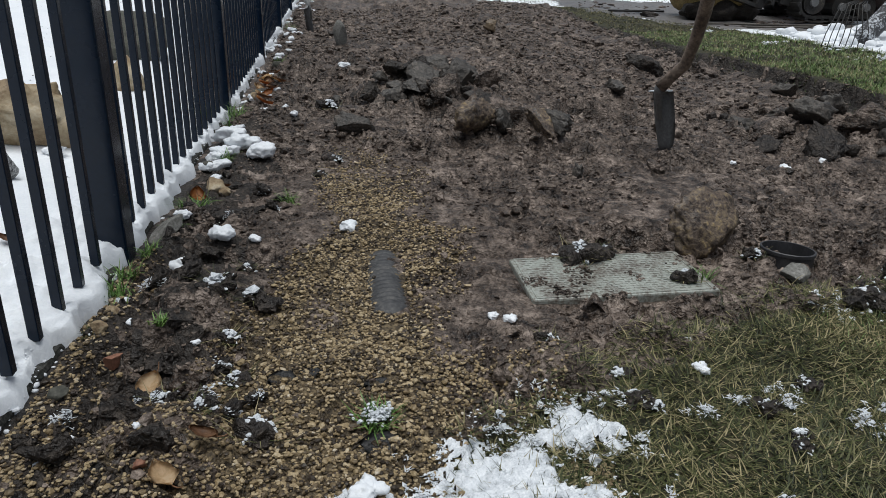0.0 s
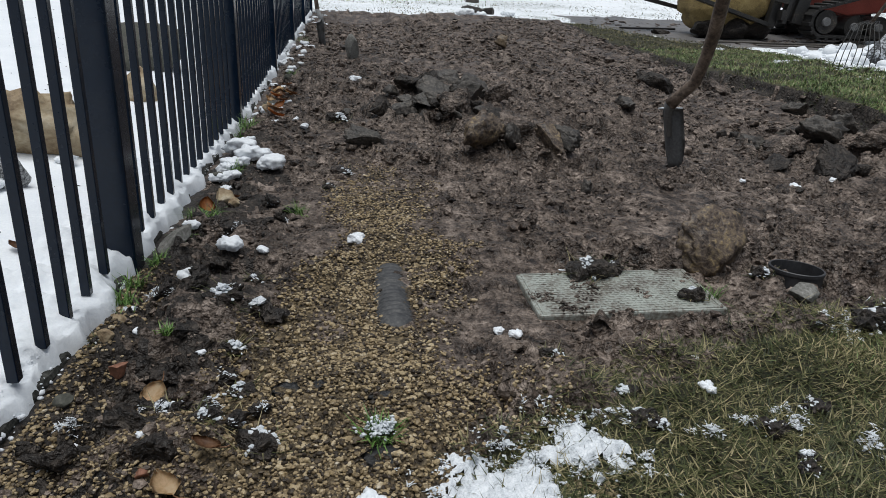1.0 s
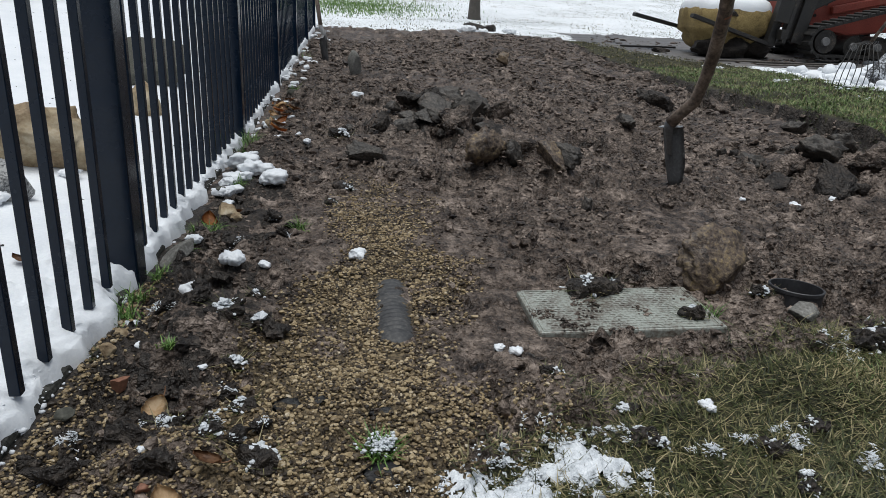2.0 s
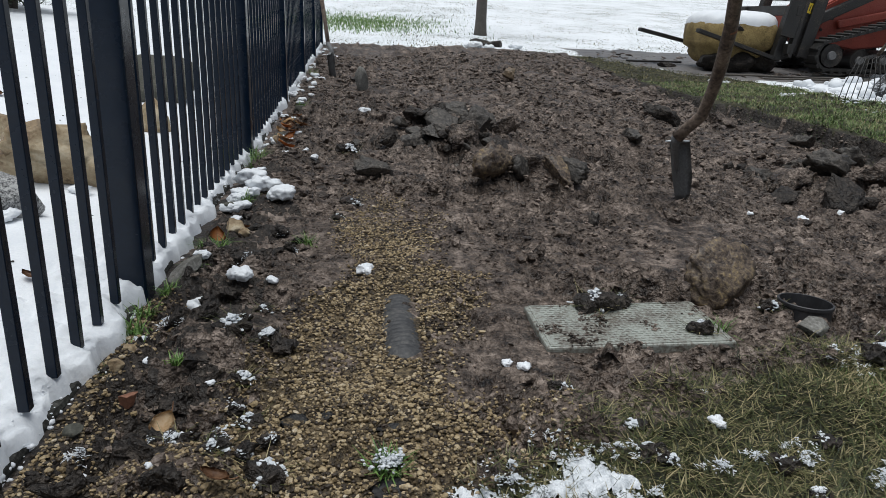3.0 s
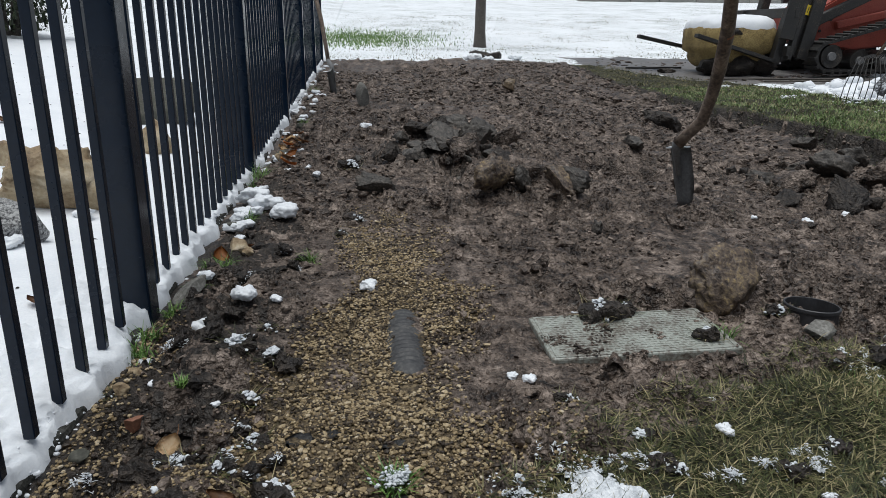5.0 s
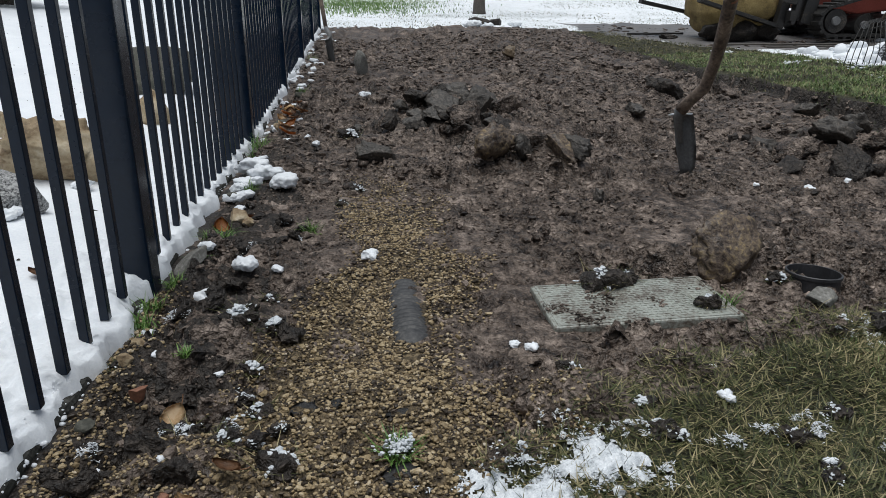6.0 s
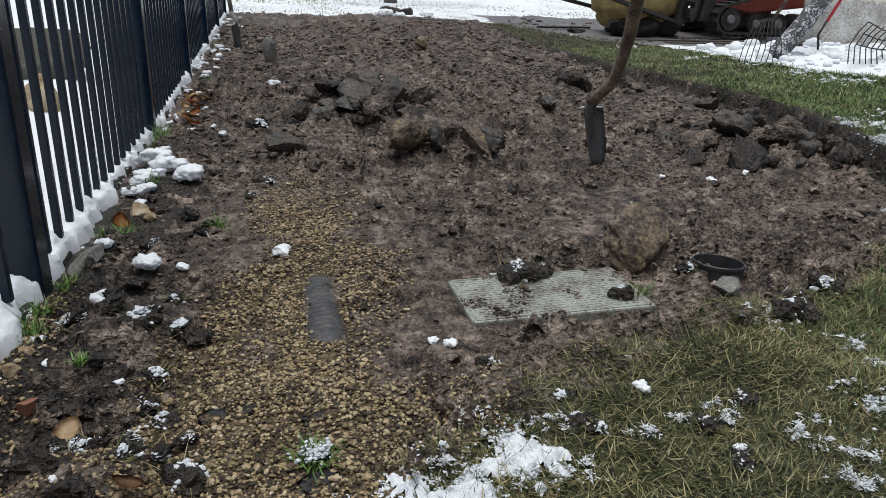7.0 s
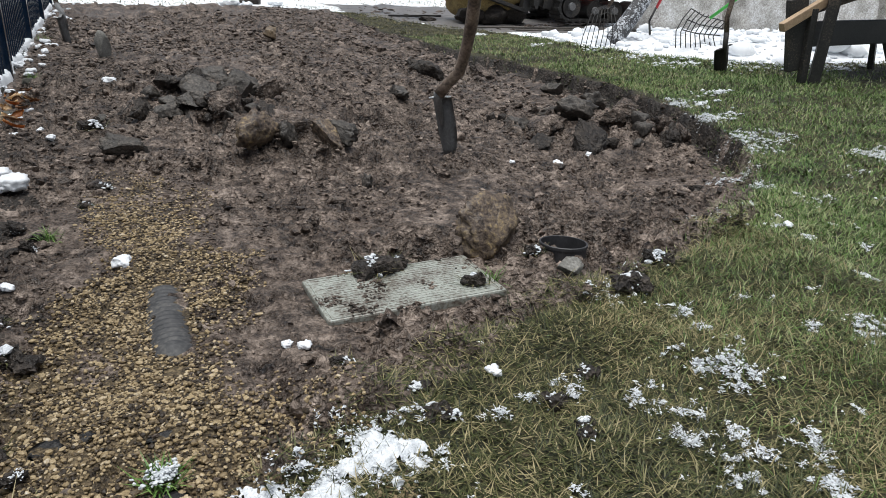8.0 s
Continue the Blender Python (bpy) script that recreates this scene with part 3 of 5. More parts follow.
TAN_ROCK = surface("tan_sandstone", [(0.34, 0.08, 0.05, 0.028), (0.44, 0.24, 0.17, 0.095), (0.54, 0.36, 0.285, 0.18), (0.64, 0.47, 0.4, 0.29)], 7, 60, (0.6, 0.9), 1.0, 0.014, mix=0.25, damp=0.25)
GRANITE = surface("grey_granite", [(0.38, 0.03, 0.03, 0.032), (0.48, 0.2, 0.2, 0.2), (0.58, 0.42, 0.42, 0.41)], 12, 120, (0.6, 0.85), 0.4, 0.003, mix=0.75)
DARK_ROCK = surface("dark_mossy_rock", [(0.3, 0.025, 0.026, 0.02), (0.55, 0.09, 0.088, 0.07), (0.7, 0.17, 0.16, 0.13)], 7, 80, (0.6, 0.9), 0.8, 0.006)
BRICK = surface("broken_brick", [(0.3, 0.14, 0.06, 0.035), (0.6, 0.3, 0.14, 0.085)], 12, 140, (0.6, 0.85), 0.5, 0.002)
LEAF_TAN = surface("tan_dead_leaf", [(0.3, 0.42, 0.27, 0.13), (0.5, 0.66, 0.47, 0.27), (0.7, 0.76, 0.62, 0.43)], 22, 150, (0.45, 0.7), 0.4, 0.001)
LEAF_ORANGE = surface("orange_dead_leaf", [(0.3, 0.2, 0.06, 0.012), (0.5, 0.36, 0.13, 0.03), (0.7, 0.46, 0.22, 0.06)], 22, 150, (0.45, 0.7), 0.4, 0.001)
LEAF_BROWN = surface("brown_dead_leaf", [(0.3, 0.08, 0.035, 0.015), (0.5, 0.17, 0.08, 0.035), (0.7, 0.26, 0.14, 0.07)], 22, 150, (0.45, 0.7), 0.4, 0.001)
FRESH = surface("fresh_green_blades", [(0.2, 0.04, 0.1, 0.015), (0.5, 0.1, 0.2, 0.035), (0.8, 0.22, 0.33, 0.09)], 10, 60, (0.4, 0.6), 0.0, island=0.5, mix=0.3)
EVERGREEN = surface("evergreen_leaves", [(0.2, 0.01, 0.018, 0.007), (0.5, 0.025, 0.04, 0.014), (0.8, 0.06, 0.075, 0.03)], 3, 40, (0.5, 0.7), 0.0, island=0.5, mix=0.3)
RED = surface("red_plastic_grip", [(0.3, 0.4, 0.02, 0.03), (0.7, 0.55, 0.04, 0.05)], 8, 60, (0.35, 0.5), 0.0)
GREEN = surface("green_plastic_grip", [(0.3, 0.06, 0.36, 0.06), (0.7, 0.1, 0.5, 0.1)], 8, 60, (0.35, 0.5), 0.0)
STONE_WALL = surface("grey_wall_stone", [(0.3, 0.16, 0.16, 0.15), (0.55, 0.3, 0.3, 0.28), (0.72, 0.42, 0.42, 0.4)], 3, 40, (0.7, 0.9), 0.5, 0.01)


AROUND = np.array([(0, 0), (1, 0), (-1, 0), (0, 1), (0, -1), (0.7, 0.7), (-0.7, 0.7), (0.7, -0.7), (-0.7, -0.7)]) * 0.02


def top(x, y):
    return float(np.median(ground_z(x + AROUND[:, 0], y + AROUND[:, 1])))


def lie(x, y):
    return float(large_z(np.array([x]), np.array([y]))[0])


# ---- lumps: clods, stones, snow ----
def lump_mesh(name, size, material, seed, level=4, rough=0.3, facets=4, grain=0.06, shade=True):
    """An uneven lump, broken along a few flat faces."""
    rng = np.random.default_rng(seed)
    v, f = ICO[level]
    v = v.copy()
    n = np.array([noise.noise(Vector(p) * 1.4 + Vector((seed * 3.1, 0, 0))) for p in v])
    v *= (1 + rough * n)[:, None]
    for _ in range(facets):
        d = rng.normal(size=3)
        d /= np.linalg.norm(d)
        cut = rng.uniform(0.35, 0.75)
        over = np.maximum(v @ d - cut, 0)
        v -= over[:, None] * d * 0.95
    off = Vector((0, seed * 1.7, 0))
    m = np.array([abs(noise.noise(Vector(p) * 3 + off)) * 1.6 - 0.4 + 0.6 * noise.noise(Vector(p) * 7 + off) + 0.35 * noise.noise(Vector(p) * 15 + off) for p in v])
    v *= (1 + grain * m)[:, None]
    return mesh_from(name, v * np.array(size), f, material, shade=shade)


def lump(name, x, y, size, material, seed, label, category, group="", sink=0.35, turn=(0, 0, 0), up=None, **more):
    ob = new(name, lump_mesh(name, size, material, seed, **more))
    z = top(x, y) if up is None else up
    ob.matrix_basis = pose(x, y, z + size[2] * (1 - 2 * sink), *turn)
    return tagged(ob, label, category, group)


# tilted slabs and clods of clay thrown up by digging: x, y, half width, half height, lean
CLODS = [(2.31, 2.07, 0.095, 0.06, 10), (2.82, 1.92, 0.1, 0.1, 38), (2.95, 1.95, 0.07, 0.08, -20), (3.09, 1.88, 0.1, 0.05, -34), (3.15, 1.92, 0.11, 0.06, -24), (3.0, 2.0, 0.08, 0.06, 15), (3.05, 1.82, 0.034, 0.02, 10), (3.12, 1.47, 0.042, 0.036, -20),
         (3.43, 1.49, 0.045, 0.03, 5), (2.90, 2.0, 0.05, 0.04, -15), (2.62, 2.05, 0.045, 0.032, 20), (2.79, 0.98, 0.032, 0.026, 0), (3.23, 0.9, 0.036, 0.022, 15)]
for k, (x, y, w, h, lean) in enumerate(CLODS):
    tan = k in (1, 3)
    lump("clay_clod", x, y, (w, w * 0.6, h), SLAB_CLAY if tan else (CLAY if k in (0, 2, 4, 7) else MUD), 700 + 3 * k,
         "broken slab of tan clay on wet mud" if tan else "wet grey-brown clod of clay on mud", "clod", "dug clods", 0.2, (lean * 0.4, lean, 37 * k), facets=7, rough=0.4, grain=0.22)
HEAPS = np.random.default_rng(34)
PILE = [(2.41, 2.7, 0.06), (2.52, 2.74, 0.07), (2.71, 2.86, 0.095), (2.82, 2.74, 0.085), (2.67, 3.1, 0.09), (2.95, 3.15, 0.09), (2.83, 3.3, 0.085), (3.08, 3.05, 0.07), (2.58, 3.0, 0.07),
        (2.62, 2.78, 0.06), (2.9, 2.9, 0.08), (2.76, 2.68, 0.045)]
for k, (x, y, w) in enumerate([(x, y, w * 1.3) for x, y, w in PILE] + [(HEAPS.normal(2.72, 0.24), HEAPS.normal(2.9, 0.2), HEAPS.uniform(0.025, 0.055)) for _ in range(26)]):
    lump("dark_clod", x, y, (w, w * 0.8, w * 0.62), (DARK_SOIL, CLAY, CLAY, MUD)[k % 4], 140 + k, "dark wet clod heaped beside the dug hole", "clod", "heaped dark clods", 0.1,
         (17 * k % 40 - 20, 29 * k % 50 - 25, 51 * k), level=4 if k < 12 else 3, facets=6, rough=0.35, grain=0.2)
BANK = [(4.49, 2.45, 0.11, 0.075), (4.42, 2.62, 0.1, 0.05), (4.55, 2.1, 0.14, 0.07), (4.92, 2.3, 0.15, 0.07), (4.76, 2.55, 0.12, 0.08), (4.31, 2.16, 0.08, 0.035), (5.15, 2.6, 0.11, 0.07),
        (5.25, 3.0, 0.1, 0.08), (5.0, 1.95, 0.09, 0.05), (5.12, 2.2, 0.08, 0.06), (4.85, 2.9, 0.1, 0.06), (4.48, 4.1, 0.12, 0.08), (4.1, 3.35, 0.12, 0.06), (3.93, 3.25, 0.09, 0.05),
        (3.76, 6.24, 0.075, 0.07), (5.1, 4.4, 0.11, 0.08), (5.25, 3.5, 0.1, 0.06), (4.42, 1.15, 0.04, 0.03)]
for k, (x, y, w, h) in enumerate([(x, y, w * 1.15, h * 1.05) for x, y, w, h in BANK] + [(4.75 + HEAPS.uniform(-0.5, 0.4), 2.4 + HEAPS.uniform(-0.45, 0.6), w, w * 0.7) for w in HEAPS.uniform(0.03, 0.07, 30)]):
    lump("bank_clod", x, y, (w, w * 0.75, h), TAN_CLAY if k == 14 else (MUD, CLAY, DARK_SOIL)[k % 3], 170 + k, "slab of dark clay turned up along the lawn edge", "clod", "clods along the lawn edge", 0.22,
         (23 * k % 40 - 20, 31 * k % 56 - 28, 47 * k), level=4 if k < 18 else 3, facets=6, rough=0.4, grain=0.22)
lump("clay_slab", 3.235, 0.7, (0.12, 0.03, 0.09), SLAB_CLAY, 201, "large tilted slab of tan-stained clay", "clod", "dug clods", 0.26, (-32, 6, 10), level=4, facets=3, rough=0.2, grain=0.2)
lump("field_stone", 3.285, 0.4, (0.042, 0.034, 0.03), CONCRETE, 203, "muddy rounded stone beside the lawn", "stone", "", 0.3, (0, 5, 20))

rng = np.random.default_rng(31)
n = 125000
x, y = rng.uniform(1.76, 5.5, n), -0.4 + 9.0 * rng.uniform(0, 1, n) ** 2.1
ok = (in_bed(x, y) > 0.01) & (rng.uniform(-1.0, 1.1, n) < vnoise(x * 4.3, y * 4.3, 27) + 0.6 * vnoise(x * 15, y * 15, 91)) & ~((np.abs(x - 2.896) < 0.24) & (np.abs(y - 0.525) < 0.13))
ok &= (inside(x, y, GRAVEL) < 0.02) | (rng.uniform(0, 1, n) < 0.05)
ok &= ~((np.abs(x - 2.362) < 0.05) & (y > 0.3) & (y < 0.75))
ok &= rng.uniform(0, 1, n) > 0.85 * bump(x, y, 2.62, 0.42, 0.16, 0.22)
x, y = x[ok], y[ok]
size = rng.lognormal(math.log(0.0027), 0.5, x.size) * (1 + 0.34 * np.clip(y, 0, 6))
p = np.stack([x, y, ground_z(x, y) + size * 0.3], 1)
fine = size < 0.0034 * (1 + 0.34 * np.clip(y, 0, 6))
v, f = joined([lump_arrays(rng, p[~fine], size[~fine], 1, 0.42, 0.7), lump_arrays(rng, p[fine], size[fine] * 1.2, 0, 0.4, 0.7)])
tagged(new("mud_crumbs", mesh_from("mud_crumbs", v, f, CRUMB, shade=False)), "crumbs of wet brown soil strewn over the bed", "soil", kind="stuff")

rng = np.random.default_rng(35)
n = 5200
x, y = rng.uniform(1.8, 5.3, n), 0.05 + 7.5 * rng.uniform(0, 1, n) ** 1.5
ok = (in_bed(x, y) > 0.06) & (rng.uniform(-0.3, 1.2, n) < vnoise(x * 3.1, y * 3.1, 26) + 0.5 * vnoise(x * 9, y * 9, 92)) & ~((np.abs(x - 2.896) < 0.27) & (np.abs(y - 0.525) < 0.18)) & (inside(x, y, GRAVEL) < -0.02)
ok &= np.hypot(x - 3.5, y - 1.6) > 0.15
x, y = x[ok], y[ok]
size = rng.lognormal(math.log(0.011), 0.45, x.size) * (1 + 0.16 * np.clip(y, 0, 6))
v, f = lump_arrays(rng, np.stack([x, y, ground_z(x, y) - size * 0.15], 1), size, 2, 0.12, 0.8)
each = size.repeat(len(v) // len(size))
v = v + each[:, None] * np.stack([0.5 * fbm(v[:, 0] / each * 1.5 + 7 * k, (v[:, 1] + 1.7 * v[:, 2]) / each * 1.5, 2, 93 + k) for k in range(3)], 1)
tagged(new("mud_lumps", mesh_from("mud_lumps", v, f, CRUMB, shade=True)), "broken lumps of wet brown mud over the bed", "soil", kind="stuff")

KERBSIDE = np.random.default_rng(33)
for k in range(26):
    x, y, r = KERBSIDE.uniform(1.76, 2.12), KERBSIDE.uniform(-0.1, 1.5), KERBSIDE.uniform(0.014, 0.04)
    lump("soil_clod", x, y, (r, r * 0.8, r * 0.6), DARK_SOIL, 230 + k, "crumbly dark soil clod beside the kerb", "clod", "dark clods beside the kerb", 0.25, (0, KERBSIDE.uniform(-25, 25), KERBSIDE.uniform(0, 360)),
         level=3, facets=5, rough=0.6, grain=0.35, shade=False)

FROSTED = [(1.915, 0.09, 0.03), (1.955, 0.1, 0.02), (1.97, 0.72, 0.03), (1.9, 0.6, 0.028), (1.83, 0.55, 0.03), (1.8, 0.4, 0.026), (2.02, 0.2, 0.024), (2.02, 0.09, 0.022), (2.1, 0.06, 0.02),
           (2.06, 0.03, 0.026), (1.8, 0.05, 0.02), (1.77, -0.03, 0.02), (2.0, 0.5, 0.022), (2.03, 0.7, 0.03), (1.93, 0.95, 0.035), (2.05, 1.05, 0.03), (1.85, 1.1, 0.03), (2.0, 1.3, 0.035)]
for k, (x, y, r) in enumerate(FROSTED):
    lump("frosted_clod", x, y, (r, r * 0.7, r * 0.7), DARK_SOIL, 820 + k, "dark soil clod with a little snow on top", "clod", "dark clods beside the kerb", 0.15, (0, 20 - 13 * k % 40, 67 * k), facets=6, rough=0.6, grain=0.35)

# ---- rocks behind the fence ----
lump("boulder", 1.05, 1.8, (0.27, 0.2, 0.155), TAN_ROCK, 211, "large tan sandstone boulder in the snow", "boulder", "boulders behind the fence", 0.2, (0, 4, 20), up=0.05, level=4, facets=6, rough=0.45, grain=0.2)
lump("boulder", 1.12, 1.3, (0.15, 0.12, 0.1), GRANITE, 212, "speckled grey granite boulder in the snow", "boulder", "boulders behind the fence", 0.2, (0, 0, 50), up=0.06, level=4, facets=4, rough=0.25)
lump("boulder", 0.95, 3.75, (0.3, 0.2, 0.2), DARK_ROCK, 213, "dark mossy boulder in the snow", "boulder", "boulders behind the fence", 0.15, (0, 0, 10), up=0.08, level=4, facets=5)
lump("boulder", 1.2, 2.9, (0.1, 0.1, 0.12), TAN_ROCK, 214, "small tan boulder in the snow", "boulder", "boulders behind the fence", 0.2, up=0.06, facets=5)
lump("boulder", 0.7, 2.5, (0.2, 0.18, 0.09), TAN_ROCK, 215, "low snow-edged tan boulder", "boulder", "boulders behind the fence", 0.3, up=0.08, facets=5)


BOULDER_SNOW = [(0.86, 1.7, 0.05), (1.02, 1.62, 0.035), (1.22, 1.7, 0.04), (0.98, 1.24, 0.05), (1.2, 1.2, 0.045), (1.1, 1.16, 0.06), (0.8, 1.55, 0.06)]


# ---- snow ----
def clustered(rng, places, sizes, level=4, rough=0.1, seed=0):
    """One skin round a cluster of balls, as seen from its middle."""
    d, f = ICO[level]
    d = d / np.linalg.norm(d, axis=1)[:, None]
    b = np.asarray(places, float)
    c = d @ b.T
    inner = c * c - (b * b).sum(1)[None] + np.asarray(sizes)[None] ** 2
    r = np.where(inner > 0, c + np.sqrt(np.maximum(inner, 0)), 0).max(1)
    r = np.maximum(r, 0.25 * np.max(sizes))
    k = 1.2 / max(np.max(sizes), 1e-3)
    n = np.array([noise.noise(Vector(p) * k + Vector((seed, 0, 0))) + 0.6 * noise.noise(Vector(p) * k * 2.7 + Vector((0, seed, 0))) + 0.4 * noise.noise(Vector(p) * k * 6.5) for p in d * r[:, None]])
    return d * (r * (1 + rough * n))[:, None], f


def snow_clump(x, y, r, seed, up=None, name="snow_clump", group="snow clumps on the mud", label="small clump of white snow on mud"):
    rng = np.random.default_rng(seed)
    k = int(rng.integers(5, 9))
    a, d = rng.uniform(0, 6.28, k), r * rng.uniform(0.1, 0.75, k)
    s = r * rng.uniform(0.3, 0.58, k)
    s[0], d[0] = r * 0.45, 0
    p = np.stack([np.cos(a) * d, np.sin(a) * d * 0.8, rng.uniform(-0.1, 0.15, k) * r], 1)
    v, f = clustered(rng, p, s, 4, 0.3, seed)
    ob = new(name, mesh_from(name, v * (1, 1, 0.75), f, SNOW))
    ob.location = (x, y, (top(x, y) if up is None else up) + 0.38 * r)
    return tagged(ob, label, "snow", group)


SPOTS = [(1.94, 0.85, 0.045), (2.02, 0.83, 0.022), (1.85, 0.74, 0.038), (1.92, 0.67, 0.016), (1.95, 0.65, 0.014), (1.88, 1.82, 0.08), (1.94, 1.69, 0.07), (1.82, 1.97, 0.07), (1.82, 1.75, 0.05),
         (1.91, 2.48, 0.04), (1.99, 2.64, 0.026), (2.04, 2.37, 0.028), (1.9, 3.11, 0.027), (2.29, 3.6, 0.042), (2.274, 0.91, 0.03), (2.56, 0.32, 0.014), (2.59, 0.29, 0.016),
         (2.9, 0.07, 0.02), (1.78, 0.47, 0.014), (1.82, 0.01, 0.011), (1.81, -0.07, 0.012), (1.97, 0.26, 0.010), (4.16, 1.76, 0.036), (4.42, 1.9, 0.026), (3.89, 1.73, 0.016), (4.19, 0.51, 0.026), (2.97, -0.13, 0.016),
         (4.06, 2.06, 0.014), (2.93, 0.18, 0.009), (1.94, -0.04, 0.010), (1.84, 0.3, 0.012), (2.03, 0.28, 0.02), (2.28, -0.21, 0.03)]
for k, (x, y, r) in enumerate(SPOTS):
    snow_clump(x, y, r, 300 + k)
for k, (x, y, r) in enumerate(BOULDER_SNOW):
    snow_clump(x, y, r, 390 + k, name="snow_clump", group="snow round the boulders", label="lump of white snow against a boulder")
rng = np.random.default_rng(41)
for k in range(46):
    y = 0.75 + 9.2 * rng.uniform(0, 1) ** 1.4
    snow_clump(fence_x(y) + rng.uniform(0.02, 0.1 + 0.02 * y), y, rng.uniform(0.018, 0.045) * (1 + 0.05 * y), 340 + k, group="snow clumps along the kerb", label="clump of white snow along the fence kerb")


def frosted_clod(x, y, r, seed, green=0.0):
    """A tuft of soil and roots with snow caught on it."""
    rng = np.random.default_rng(seed)
    base = tagged(empty("frosted_clod", pose(x, y, top(x, y))), "dark soil tuft with snow caught on it", "clod", "frosted tufts")
    k = 9
    p = np.stack([rng.normal(0, r * 0.4, k), rng.normal(0, r * 0.3, k), rng.uniform(0, r * 0.35, k)], 1)
    v, f = clustered(rng, p, r * rng.uniform(0.25, 0.5, k), 3, 0.35, seed)
    ob = new("soil", mesh_from("soil", v, f, DARK_SOIL, shade=False))
    ob.parent = base
    k = 90
    p = np.stack([rng.normal(0, r * 0.42, k), rng.normal(0, r * 0.3, k), np.zeros(k)], 1)
    p[:, 2] = r * (0.72 * np.exp(-0.9 * (p[:, 0] ** 2 + p[:, 1] ** 2) / (0.6 * r) ** 2) + rng.uniform(-0.1, 0.06, k))
    p = p[vnoise(p[:, 0] / r * 2.2, p[:, 1] / r * 2.2, seed % 50) > -0.25]
    v, f = lump_arrays(rng, p, r * rng.lognormal(math.log(0.085), 0.45, len(p)), 1, 0.3, 0.6)
    ob = tagged(new("snow", mesh_from("snow", v, f, SLUSH, shade=False)), kind="stuff")
    ob.parent = base
    k = 40
    p = np.stack([rng.normal(0, r * 0.4, k), rng.normal(0, r * 0.35, k), np.full(k, 0.0)], 1)
    v, f = blade_arrays(rng, p, r * rng.uniform(0.8, 1.8, k), np.full(k, 0.0022), rng.uniform(0.8, 1.5, k), rng.uniform(0, 0.4, k))
    ob = tagged(new("grass", mesh_from("grass", v, f, FRESH if green else STRAW, shade=False)), kind="stuff")
    ob.parent = base
    return base


TUFTS = [(2.05, 0.44, 0.033), (2.03, 0.58, 0.022), (2.23, 1.68, 0.039), (2.18, 1.46, 0.024), (2.06, 0.13, 0.03), (1.95, 0.08, 0.028), (2.02, 0.01, 0.024), (2.11, -0.03, 0.045),
         (2.64, 0.16, 0.022), (2.96, -0.06, 0.03), (3.08, 0.01, 0.022), (2.75, 0.09, 0.028), (2.78, -0.02, 0.024), (2.75, 0.01, 0.026), (2.2, 2.57, 0.055), (2.03, 0.27, 0.03),
         (1.76, 0.33, 0.018), (1.98, 0.46, 0.04), (3.315, 0.6, 0.032), (3.43, 0.32, 0.06), (3.6, 0.43, 0.04), (2.97, -0.14, 0.018), (2.95, -0.17, 0.02), (2.85, 0.63, 0.055), (2.92, 0.645, 0.035), (3.06, 0.47, 0.034)]
for k, (x, y, r) in enumerate(TUFTS):
    ob = frosted_clod(x, y, r, 400 + k)
    if k in (23, 24, 25):
        ob.location.z = 0.01

# the melting patch of snow at the lawn corner
PATCH = [(2.24, -0.24), (2.3, -0.2), (2.37, -0.17), (2.46, -0.09), (2.53, -0.085), (2.60, 0.0), (2.66, -0.03), (2.7, -0.07), (2.66, -0.13), (2.57, -0.13), (2.54, -0.18),
         (2.63, -0.22), (2.66, -0.3), (2.6, -0.5), (2.3, -0.5)]
u = np.arange(2.18, 2.78, 0.0035)
w = np.arange(-0.5, 0.05, 0.0035)
X, Y = np.meshgrid(u, w)
D = inside(X, Y, PATCH) + 0.035 * fbm(X * 20, Y * 20, 4, 95) + 0.02 * vnoise(X * 100, Y * 100, 97) + 0.012 * vnoise(X * 180, Y * 180, 99) - 0.008
Z = ground_z(X, Y)
for _ in range(14):
    Z = (Z + np.roll(Z, 2, 0) + np.roll(Z, -2, 0) + np.roll(Z, 2, 1) + np.roll(Z, -2, 1)) / 5
Z = Z + 0.012 * smooth(-0.012, 0.03, D) + 0.004 * fbm(X * 60, Y * 60, 3, 98) + 0.004 * (cells(X * 70, Y * 70, 96) - 0.5) + 0.004
i2 = np.arange(X.size).reshape(X.shape)
q2 = np.stack([i2[:-1, :-1], i2[:-1, 1:], i2[1:, 1:], i2[1:, :-1]], -1).reshape(-1, 4)
q2 = q2[(D[:-1, :-1] > -0.012).ravel()]
tagged(new("snow_patch", mesh_from("snow_patch", np.stack([X, Y, Z], -1).reshape(-1, 3), q2, SLUSH)), "melting patch of white snow on the lawn corner", "snow")


